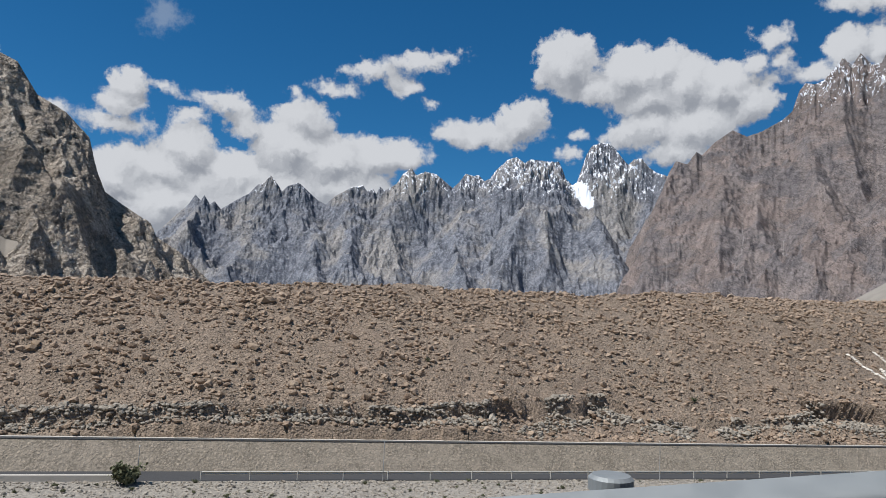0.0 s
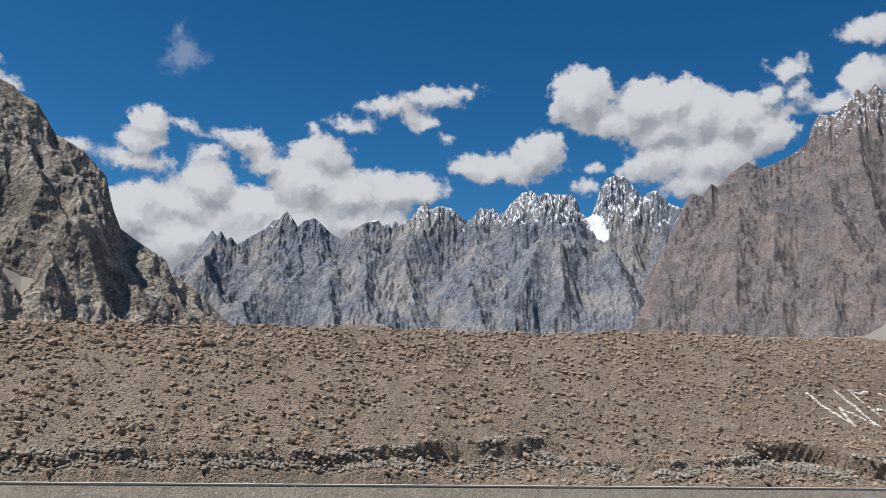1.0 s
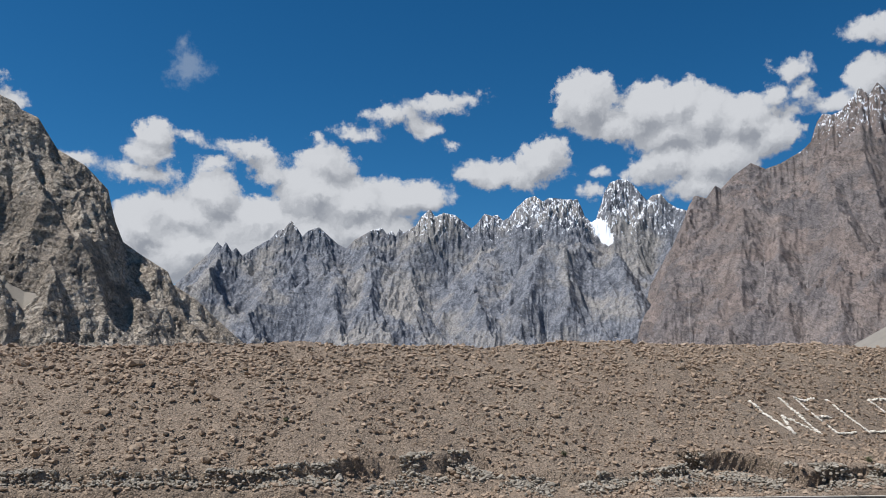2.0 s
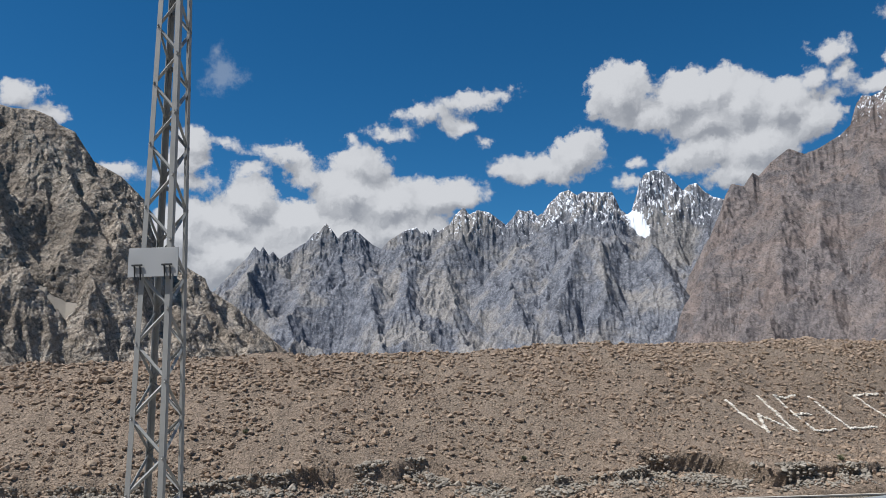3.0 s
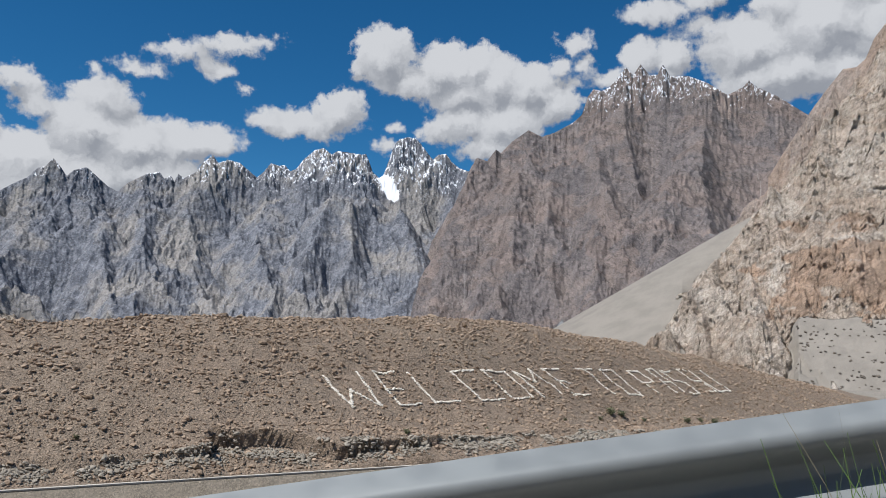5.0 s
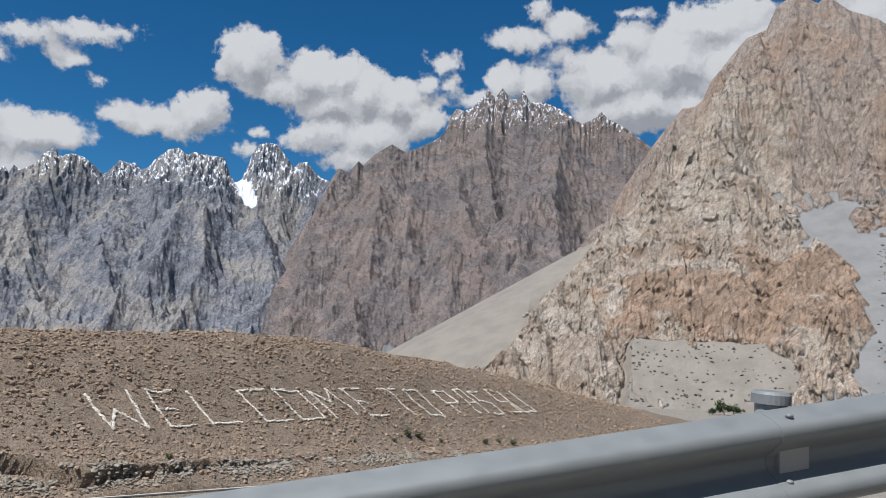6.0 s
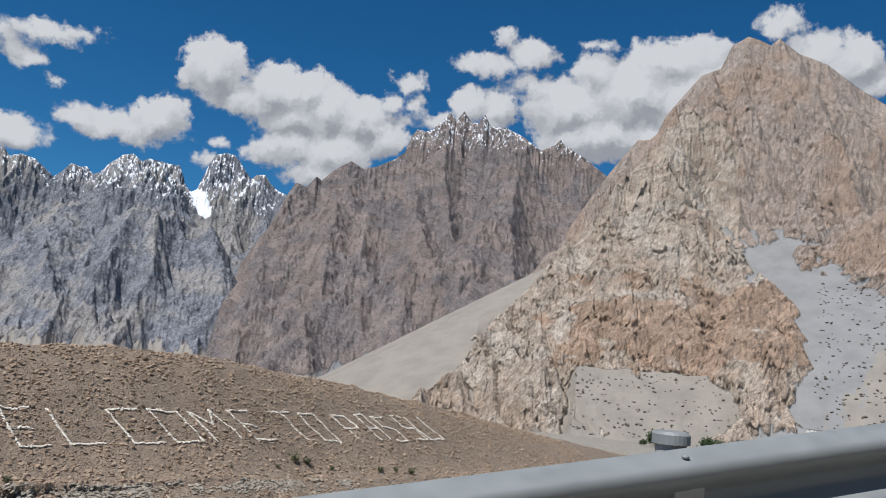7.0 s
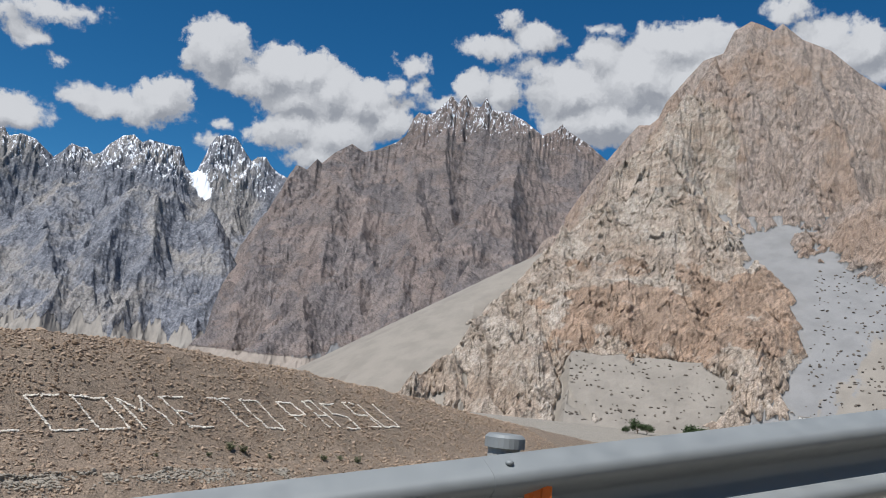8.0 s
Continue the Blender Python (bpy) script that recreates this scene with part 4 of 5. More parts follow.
def hill_height(s, w):
    foot_w = np.interp(s, [-120, -50, -40, -20, 20, 50, 76, 110, 160, 220, 420], [16, 6.2, 4.2, 1.2, 0, -4, -10, -9, -6, -5, -5])
    foot_z = np.interp(s, [-120, 0, 50, 76, 150, 200, 300, 420], [-9.0, -9.3, -9.6, -10.2, -14, -17, -22, -30])
    top_z = np.interp(s, [-120, -60, 0, 50, 110, 135, 172, 212, 240, 300, 370, 440], [4.3, 4.9, 6.1, 8.2, 9.1, 8.8, 5.4, 0.8, -3.2, -12.4, -21.2, -30])
    top_w = 30.0
    u = (w - foot_w) / (top_w - foot_w)
    v, blend = np.clip(u, 0, 1), np.clip((s - 40) / 35, 0, 1)
    shape = (1 - blend) * (1 - (1 - v) ** 1.18) + blend * v * v * (3 - 2 * v)
    up = foot_z + (top_z - foot_z) * np.where(u > 0, shape, u * 0.6)
    back = -np.clip(w - top_w, 0, None) ** 1.25 * 0.16
    # the eroded bank at the foot, with a slide scar and bays
    bank, keen = bank_line(s)
    drop = np.clip((bank - w) / 0.42, 0, 1) * keen + np.clip(bank - 0.4 - w, 0, 9) * 0.12
    return up + back - drop


def hill_place(s, w):
    return HILL_FROM[0] + s * HILL_WAY[0] + w * HILL_SIDE[0], HILL_FROM[1] + s * HILL_WAY[1] + w * HILL_SIDE[1]


def hill_rough(x, y):
    return fbm(x / 7, y / 7, 5, 430, 0.55) * 0.42 + fbm(x / 40, y / 40, 3, 440) * 0.7


def wall_along(x, y):
    return (x - WALL_FROM[0]) * WALL_WAY[0] + (y - WALL_FROM[1]) * WALL_WAY[1]


def wall_off(x, y):
    return (x - WALL_FROM[0]) * WALL_SIDE[0] + (y - WALL_FROM[1]) * WALL_SIDE[1]


def hill_top(s, w):
    """The hill's surface, with the earth that fills up behind the retaining wall."""
    x, y = hill_place(s, w)
    z, along, off = hill_height(s, w) + hill_rough(x, y), wall_along(x, y), wall_off(x, y)
    fill = wall_top(along) - 0.05 + 0.07 * off + 0.06 * hill_rough(x, y)
    return np.where((np.abs(along - 32) < 120) & (off > 0.3), np.maximum(z, fill), z)


s, w = np.meshgrid(np.concatenate([np.arange(-125, 190, 0.6), np.arange(190, 430, 1.2)]),
                   np.concatenate([np.arange(-22, 36, 0.42), np.arange(36, 100, 2.0)]))
x, y = hill_place(s, w)
z = hill_top(s, w)
bank, keen = bank_line(s)
below = bank - w
under = np.clip((below - 0.1) / 0.3, 0, 1) * np.clip((2.4 - below) / 1.6, 0, 1) * np.clip((keen - 0.85) * 1.6, 0, 1.3)
under = under * np.clip(np.where(s > 42, 1, 0.35 + 1.5 * fbm(s / 5, s * 0 + 8.1, 3, 410)), 0.0, 1)
x, y = hill_place(s, w + under)
off = wall_off(x, y)
z = np.where((off <= 0.3) & (np.abs(wall_along(x, y) - 32) < 120), -26.0, z)
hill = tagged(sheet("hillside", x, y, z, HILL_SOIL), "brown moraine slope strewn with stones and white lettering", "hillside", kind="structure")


# ---- building blocks ----
def part(name, bm, mat, parent=None, label="", smooth=False):
    """Links a bmesh as one mesh object."""
    mesh = bpy.data.meshes.new(name)
    if smooth:
        for f in bm.faces:
            f.smooth = True
    bm.to_mesh(mesh)
    bm.free()
    mesh.materials.append(mat)
    ob = new(name, mesh)
    ob.parent = parent
    if label:
        tagged(ob, label)
    return ob


def raw(name, verts, faces, mat, parent=None, smooth=False):
    mesh = bpy.data.meshes.new(name)
    mesh.from_pydata([tuple(v) for v in verts], [], [tuple(f) for f in faces])
    mesh.polygons.foreach_set("use_smooth", np.full(len(faces), smooth))
    mesh.materials.append(mat)
    ob = new(name, mesh)
    ob.parent = parent
    return ob


def thing(name, m=None):
    ob = new(name)
    ob.empty_display_size = 0.2
    if m is not None:
        ob.matrix_basis = m
    return ob


def box(bm, size, m=None, bevel=0.0):
    made = bmesh.ops.create_cube(bm, size=1.0, matrix=(m or Matrix()) @ Matrix.Diagonal((*size, 1)))
    if bevel:
        edges = list({e for v in made["verts"] for e in v.link_edges})
        bmesh.ops.bevel(bm, geom=edges, offset=bevel, segments=2, affect="EDGES", profile=0.7)
    return bm


def rod(bm, a, b, r0, r1=None, sides=8):
    a, b = Vector(a), Vector(b)
    turn = (b - a).to_track_quat("Z", "Y").to_matrix().to_4x4()
    bmesh.ops.create_cone(bm, cap_ends=True, segments=sides, radius1=r0, radius2=r0 if r1 is None else r1, depth=(b - a).length,
                          matrix=Matrix.Translation((a + b) / 2) @ turn)
    return bm


def angle_bar(bm, a, b, leg, thick, inward):
    """An L-shaped steel bar from a to b; inward: the diagonal way to which its corner turns its back."""
    a, b, inward = Vector(a), Vector(b), Vector(inward)
    up = (b - a).normalized()
    p = (inward - up * inward.dot(up)).normalized()
    q = up.cross(p)
    one, two = (p + q).normalized(), (p - q).normalized()
    shape = [Vector(), one * leg, one * leg + two * thick, one * thick + two * thick, one * thick + two * leg, two * leg]
    low, top = [bm.verts.new(a + v) for v in shape], [bm.verts.new(b + v) for v in shape]
    for i in range(6):
        bm.faces.new((low[i], low[(i + 1) % 6], top[(i + 1) % 6], top[i]))
    bm.faces.new(low[::-1])
    bm.faces.new(top)
    return bm


def beam_profile(tall, deep, thick):
    """The corrugated section of a guardrail beam, as (out, up); out is towards the traffic."""
    face = [(0.0, 0.5), (0.10, 0.485), (0.85, 0.40), (1.0, 0.345), (1.0, 0.27), (0.86, 0.215), (0.16, 0.085), (0.05, 0.045),
            (0.05, -0.045), (0.16, -0.085), (0.86, -0.215), (1.0, -0.27), (1.0, -0.345), (0.85, -0.40), (0.10, -0.485), (0.0, -0.5)]
    for i in range(2):
        face = [face[0]] + [(a[0] * (1 - t) + b[0] * t, a[1] * (1 - t) + b[1] * t) for a, b in zip(face, face[1:]) for t in (0.25, 0.75)] + [face[-1]]
    front = [(o * deep, u * tall) for o, u in face]
    return front + [(o - thick, u * 0.985) for o, u in reversed(front)]


def sweep(bm, profile, stations):
    """A closed section along stations; each gives the origin, the way out and the way up."""
    rings = [[bm.verts.new(Vector(o) + Vector(side) * p + Vector(up) * q) for p, q in profile] for o, side, up in stations]
    k = len(profile)
    for a, b in zip(rings, rings[1:]):
        for i in range(k):
            bm.faces.new((a[i], a[(i + 1) % k], b[(i + 1) % k], b[i]))
    half = k // 2
    ends = [[bm.verts.new(v.co) for v in ring] for ring in (rings[0], rings[-1])]
    for ring, flip in ((ends[0], False), (ends[1], True)):
        for i in range(half - 1):
            quad = (ring[i], ring[i + 1], ring[k - 2 - i], ring[k - 1 - i])
            bm.faces.new(quad if not flip else quad[::-1])
    bmesh.ops.recalc_face_normals(bm, faces=bm.faces[:])
    return bm


# ---- the road under the camera ----
def ribbon(name, xs, y0, y1, lift, mat, thick):
    verts, faces = [], []
    for x in xs:
        z = float(road_height(x)) + lift
        verts += [(x, y0, z), (x, y1, z), (x, y1, z - thick), (x, y0, z - thick)]
    for i in range(len(xs) - 1):
        a, b = 4 * i, 4 * i + 4
        faces += [(a, b, b + 1, a + 1), (a + 1, b + 1, b + 2, a + 2), (a + 3, a, b, b + 3)[::-1]]
    return raw(name, verts, faces, mat)


road_x = np.arange(-150, 251, 4.0)
tagged(ribbon("road", road_x, -6.2, 2.0, 0.03, ASPHALT, 0.3), "grey asphalt mountain road climbing along the slope", "road", kind="structure")
tagged(ribbon("road_edge_line", road_x, 1.55, 1.70, 0.036, PAINT, 0.004), "worn white painted edge line on the asphalt", "road marking", kind="structure")

# ---- the guardrail beside it ----
RAIL_Y, RAIL_TOP = 2.80, 0.565
POSTS = [0.35 + 1.95 * i for i in range(-12, 22)] + [43.2, 47.2, 51.6, 55.65, 57.7] + [61.7, 65.8, 69.9, 74.0, 78.2, 82.5, 87.2, 91.6, 95.85, 100.26] + [104.3 + 4.15 * i for i in range(0, 12)]
guardrail = tagged(thing("guardrail"), "galvanised steel crash barrier with two corrugated ridges and capped round posts", "guardrail")
BEAM_TALL, BEAM_DEEP = 0.41, 0.115


def rail_top(x):
    return float(rail_line(x)) - RAIL_TOP + float(np.interp(x, [18, 34, 41, 47, 53, 80, 100, 130], [0, 0.08, 0.112, 0.08, 0.052, 0.04, 0.03, 0]))


bm = rod(bmesh.new(), (0, 0, -1.05), (0, 0, -0.018), 0.066, sides=20)
post_mesh = part("post", bm, STEEL_DULL, guardrail, smooth=False)
bm = bmesh.new()
bmesh.ops.create_cone(bm, cap_ends=True, segments=24, radius1=0.081, radius2=0.081, depth=0.04, matrix=Matrix.Translation((0, 0, -0.007)))
bmesh.ops.create_cone(bm, cap_ends=True, segments=24, radius1=0.081, radius2=0.068, depth=0.012, matrix=Matrix.Translation((0, 0, 0.019)))
cap_mesh = part("post_cap", bm, STEEL, post_mesh)
bm = box(bmesh.new(), (0.15, 0.07, 0.20), Matrix.Translation((0, -0.10, -0.165)), 0.008)
block_mesh = part("spacer_block", bm, STEEL_DULL, guardrail)
bm = bmesh.new()
bmesh.ops.create_uvsphere(bm, u_segments=10, v_segments=6, radius=0.017, matrix=Matrix.Diagonal((1, 1, 0.6, 1)))
bolt_mesh = part("bolt", bm, STEEL, guardrail, smooth=True)
bm = bmesh.new()
shape = [(-0.045, 0.035), (0.045, 0.06), (0.045, -0.06), (-0.045, -0.035)]
for dy in (-0.052, -0.040):
    for px, pz in shape:
        bm.verts.new((px * 0.25 if dy == -0.040 else px, dy - (0.05 if px > 0 else 0.0), pz))
bm.verts.ensure_lookup_table()
v = bm.verts
for quad in ((0, 1, 2, 3), (7, 6, 5, 4), (0, 4, 5, 1), (1, 5, 6, 2), (2, 6, 7, 3), (3, 7, 4, 0)):
    bm.faces.new([v[i] for i in quad])
bmesh.ops.recalc_face_normals(bm, faces=bm.faces[:])
reflector_mesh = part("reflector", bm, ORANGE, guardrail, "orange wedge-shaped reflector")


def again(ob, m, parent):
    """Another part on the same mesh."""
    twin = ob.copy()
    scene.collection.objects.link(twin)
    twin.parent = parent
    twin.matrix_basis = m
    return twin


for k, x in enumerate(POSTS):
    spot = Matrix.Translation((x, RAIL_Y + 0.10, rail_top(x)))
    raised = Matrix.Translation((0, 0, 0.008 if x < 60 else 0.036))
    lean = Matrix.Rotation(radians((-1) ** k * 0.6), 4, "Y")
    if k == 0:
        post, block = post_mesh, block_mesh
        post.matrix_basis, block.matrix_basis, bolt_mesh.matrix_basis = spot @ raised @ lean, spot, spot @ Matrix.Translation((0.3, -0.172, -0.026))
    else:
        post = again(post_mesh, spot @ raised @ lean, guardrail)
        again(cap_mesh, Matrix.Rotation(radians(4.0 * math.sin(k * 2.3)), 4, "X"), post)
        again(block_mesh, spot, guardrail)
        for sx in (-0.06, 0.165):
            for up in (-0.026, -0.285):
                again(bolt_mesh, spot @ Matrix.Translation((sx, -0.172, up)), guardrail)
REFLECTORS = [51.6, 61.75, 69.9, 78.25, 82.4, 91.6, 100.27]
for k, x in enumerate(REFLECTORS):
    spot = Matrix.Translation((x + 0.06, RAIL_Y, rail_top(x) - 0.165))
    if k == 0:
        reflector_mesh.matrix_basis = spot
    else:
        again(reflector_mesh, spot, guardrail)
edges = [POSTS[0] - 0.4] + [p for i, p in enumerate(POSTS) if i % 2 == 0 or p > 43][1:] + [POSTS[-1] + 0.4]
for k, (a, b) in enumerate(zip(edges, edges[1:])):
    bm = bmesh.new()
    stations = [((x, RAIL_Y - 0.003 * (k % 2), rail_top(x) - BEAM_TALL / 2), (0, -1, 0), (-0.12, 0, 1)) for x in (a - 0.12, (a + b) / 2, b + 0.0)]
    sweep(bm, beam_profile(BEAM_TALL, BEAM_DEEP, 0.005), stations)
    part("beam", bm, STEEL, guardrail, smooth=True)

# ---- the lattice mast behind the guardrail ----
mast = tagged(thing("lattice_mast", pose(31.12, 5.05, float(ground_height(np.array(31.12), np.array(5.05))) - 0.05)),
              "tapered galvanised lattice mast with a blank plate behind the guardrail", "mast")
MAST_LOW, MAST_HIGH, MAST_TALL = 0.160, 0.066, 6.6


def mast_half(z):
    return MAST_LOW + (MAST_HIGH - MAST_LOW) * z / MAST_TALL


corners = [(-1, -1), (1, -1), (1, 1), (-1, 1)]
for cx, cy in corners:
    bm = angle_bar(bmesh.new(), (cx * MAST_LOW, cy * MAST_LOW, 0), (cx * MAST_HIGH, cy * MAST_HIGH, MAST_TALL), 0.036, 0.005, (-cx, -cy, 0))
    part("leg", bm, STEEL_DULL, mast)
for side in range(4):
    (ax, ay), (bx, by) = corners[side], corners[(side + 1) % 4]
    z, k = 0.12, side
    while z < MAST_TALL - 0.3:
        step = 0.27 - 0.012 * z
        h0, h1 = mast_half(z), mast_half(z + step)
        if k % 2:
            p, q = (ax * h0, ay * h0, z), (bx * h1, by * h1, z + step)
        else:
            p, q = (bx * h0, by * h0, z), (ax * h1, ay * h1, z + step)
        part("brace", angle_bar(bmesh.new(), p, q, 0.018, 0.004, (-(ax + bx), -(ay + by), 0.01)), STEEL_DULL, mast)
        z, k = z + step, k + 1
PLATE_Z = 5.04 - mast.location.z
bm = box(bmesh.new(), (0.36, 0.006, 0.195), Matrix.Translation((0.0, -mast_half(PLATE_Z) - 0.03, PLATE_Z)), 0.002)
plate = part("plate", bm, PLATE, mast, "blank grey metal plate")
for px in (-0.13, -0.09, 0.085, 0.125):
    bm = rod(bmesh.new(), (px, -mast_half(PLATE_Z) - 0.04, PLATE_Z - 0.02), (px + 0.012, -mast_half(PLATE_Z) - 0.045, PLATE_Z - 0.12), 0.005, sides=6)
    part("u_bolt", bm, DARK_STEEL, plate)
for px in (-0.11, 0.105):
    bm = box(bmesh.new(), (0.075, 0.008, 0.012), Matrix.Translation((px, -mast_half(PLATE_Z) - 0.042, PLATE_Z - 0.02)))
    part("clamp", bm, DARK_STEEL, plate)
bm = box(bmesh.new(), (0.6, 0.6, 0.5), Matrix.Translation((0, 0, -0.18)), 0.02)
part("footing", bm, CONCRETE, mast, "weathered concrete footing block")


# ---- the lower road, its retaining wall and barrier ----
def by_wall(s, d, z):
    p = WALL_FROM + WALL_WAY * s + WALL_SIDE * d
    return float(p[0]), float(p[1]), float(z)


def strip(name, s0, s1, step, section, mat, parent=None):
    """A closed section of (metres from the wall line, height over the wall's top) along the wall."""
    rng, verts, faces, k = np.arange(s0, s1 + 0.01, step), [], [], len(section)
    for s in rng:
        verts += [by_wall(s, d, wall_top(s) + h) for d, h in section]
    for i in range(len(rng) - 1):
        faces += [(i * k + j, i * k + (j + 1) % k, (i + 1) * k + (j + 1) % k, (i + 1) * k + j) for j in range(k)]
    faces += [tuple(range(k))[::-1], tuple((len(rng) - 1) * k + j for j in range(k))]
    return raw(name, verts, faces, mat, parent)


tagged(strip("lower_road", -120, 170, 5, [(-6.9, -2.98), (-2.2, -2.93), (-2.2, -3.3), (-6.9, -3.3)], ASPHALT),
       "narrow grey asphalt road below a stone retaining wall", "road", kind="structure")
wall = tagged(strip("retaining_wall", -85, 150, 5, [(-2.35, -3.6), (0.0, -0.16), (0.5, -0.16), (0.5, -3.6)], MASONRY),
              "sloping rubble stone retaining wall with a pale concrete coping", "retaining wall", kind="structure")
strip("coping", -85, 150, 5, [(-0.09, -0.165), (-0.09, 0.0), (0.52, 0.0), (0.52, -0.165)], CONCRETE, wall)

lower_rail = tagged(thing("lower_guardrail"), "weathered steel guardrail along the lower road", "guardrail")
RAIL_OFF = -6.5
for s in np.arange(11.0, 150, 4.55):
    o = by_wall(s, RAIL_OFF - 0.1, wall_top(s) - 3.2)
    part("post", rod(bmesh.new(), o, (o[0], o[1], o[2] + 1.05), 0.07, sides=8), LOWER_STEEL, lower_rail)
    bm = bmesh.new()
    stations = [(by_wall(q, RAIL_OFF, wall_top(q) - 2.15 - 0.17), tuple(WALL_SIDE) + (0,), (0, 0, 1)) for q in (s, s + 4.6)]
    sweep(bm, beam_profile(0.33, -0.09, -0.006), stations)
    part("beam", bm, LOWER_STEEL, lower_rail, smooth=True)
parapet = strip("parapet", -110, 6.5, 5, [(-6.95, -3.3), (-6.85, -2.50), (-6.80, -2.42), (-6.45, -2.42), (-6.40, -2.50), (-6.40, -3.3)], CONCRETE)
tagged(parapet, "low weathered concrete parapet along the lower road", "parapet", kind="structure")
MARKERS = [(5.2, -2.9, 2.55), (28.5, -7.4, 3.8), (60.5, -7.4, 4.2)]
for s, d, tall in MARKERS:
    o = by_wall(s, d, wall_top(s) - 3.05)
    marker = tagged(thing("marker_pole", pose(*o)), "thin pale metal pole beside the lower road", "pole", group="poles by the lower road")
    part("shaft", rod(bmesh.new(), (0, 0, -0.2), (0.02, 0, tall), 0.045, 0.035), STEEL_DULL, marker)
    part("cap", rod(bmesh.new(), (0.02, 0, tall), (0.02, 0, tall + 0.16), 0.06, 0.05), PAINT, marker)


# ---- stones ----
def lump(rng, rough=0.28):
    """A low angular stone about 2 m across: points and faces."""
    bm = bmesh.new()
    bmesh.ops.create_icosphere(bm, subdivisions=1, radius=1.0)
    for v in bm.verts:
        v.co *= 1 + rng.uniform(-rough, rough)
        v.co.x *= 1.15
        v.co.z *= 0.8
    hull = bmesh.ops.convex_hull(bm, input=bm.verts[:])
    bmesh.ops.delete(bm, geom=[g for g in hull["geom_interior"] if isinstance(g, bmesh.types.BMVert)], context="VERTS")
    bm.verts.index_update()
    pts, tris = np.array([v.co[:] for v in bm.verts]), np.array([[v.index for v in f.verts] for f in bm.faces])
    bm.free()
    return pts, tris


def turns(rng, n):
    """Random turns about z with a little tilt."""
    a, b = rng.uniform(0, 2 * math.pi, n), rng.uniform(-0.5, 0.5, n)
    ca, sa, cb, sb, zero = np.cos(a), np.sin(a), np.cos(b), np.sin(b), np.zeros(n)
    return np.stack([np.stack([ca, -sa * cb, sa * sb], -1), np.stack([sa, ca * cb, -ca * sb], -1), np.stack([zero, sb, cb], -1)], -2)


def strew(name, places, sizes, mat, seed, parent=None, kinds=8, plain_shape=False):
    """Many stones as one mesh of loose islands."""
    rng, pick = np.random.default_rng(seed), random.Random(seed)
    shapes = []
    gem = [(1, 0, 0), (-1, 0, 0), (0, 1, 0), (0, -1, 0), (0, 0, 1), (0, 0, -1)]
    q = 0.618
    ball = [(0, sy, sz * q) for sy in (-1, 1) for sz in (-1, 1)] + [(sx * q, 0, sz) for sx in (-1, 1) for sz in (-1, 1)] + [(sx, sy * q, 0) for sx in (-1, 1) for sy in (-1, 1)]
    for i in range(kinds):
        bm = bmesh.new()
        for p in (gem if plain_shape else ball):
            bm.verts.new(Vector(p) * (1 + pick.uniform(-0.32, 0.25)) + Vector((pick.uniform(-0.25, 0.25), pick.uniform(-0.25, 0.25), pick.uniform(-0.2, 0.2))))
        bmesh.ops.convex_hull(bm, input=bm.verts[:])
        loose = [v for v in bm.verts if not v.link_faces]
        bmesh.ops.delete(bm, geom=loose, context="VERTS")
        bm.verts.index_update()
        shapes.append((np.array([v.co[:] for v in bm.verts]), np.array([[v.index for v in f.verts] for f in bm.faces])))
        bm.free()
    verts, tris, base = [], [], 0
    kind = rng.integers(0, kinds, len(sizes))
    for i, (pts, faces) in enumerate(shapes):
        mine = np.where(kind == i)[0]
        n = len(mine)
        scale = sizes[mine][:, None] * np.stack([rng.uniform(0.85, 1.5, n), rng.uniform(0.7, 1.1, n), rng.uniform(0.5, 0.95, n)], -1)
        cloud = np.einsum("nij,nkj->nki", turns(rng, n), pts[None] * scale[:, None, :]) + places[mine][:, None, :]
        verts.append(cloud.reshape(-1, 3))
        tris.append((faces[None] + (np.arange(n) * len(pts))[:, None, None] + base).reshape(-1, 3))
        base += n * len(pts)
    verts, tris = np.concatenate(verts), np.concatenate(tris)
    mesh = bpy.data.meshes.new(name)
    mesh.vertices.add(len(verts))
    mesh.vertices.foreach_set("co", verts.astype(np.float32).ravel())
    mesh.loops.add(tris.size)
    mesh.loops.foreach_set("vertex_index", tris.astype(np.int32).ravel())
    mesh.polygons.add(len(tris))
    mesh.polygons.foreach_set("loop_start", np.arange(0, tris.size, 3, dtype=np.int32))
    mesh.polygons.foreach_set("use_smooth", np.zeros(len(tris), bool))
    mesh.update(calc_edges=True)
    mesh.materials.append(mat)
    ob = new(name, mesh)
    ob.parent = parent
    return ob


def on_hill(s, w):
    x, y = hill_place(s, w)
    return np.stack([x, y, hill_top(s, w)], -1)


rng = np.random.default_rng(21)
count = 230000
s, w = rng.uniform(-105, 300, count), rng.uniform(-15, 33, count)
lush = np.interp(s, [-110, 0, 60, 120, 240], [1.0, 1.0, 0.95, 0.9, 0.75]) * (0.6 + 0.4 * np.clip(w / 28, 0, 1))
lush = lush * np.clip(0.75 + 0.8 * fbm(s / 9, w / 9, 3, 500), 0.12, 1.3)
keep = (rng.uniform(0, 1, count) < lush) & (wall_off(*hill_place(s, w)) > 0.8)
s, w = s[keep], w[keep]
sizes = np.clip(0.075 * rng.uniform(0.02, 1, len(s)) ** -0.5, 0.075, 0.40)
places = on_hill(s, w)
places[:, 2] += sizes * 0.28
big_ones = sizes > 0.17
tagged(strew("hill_stones", places[big_ones], sizes[big_ones], STONES, 31), "loose brown stones strewn over the moraine slope", "stones", kind="stuff")
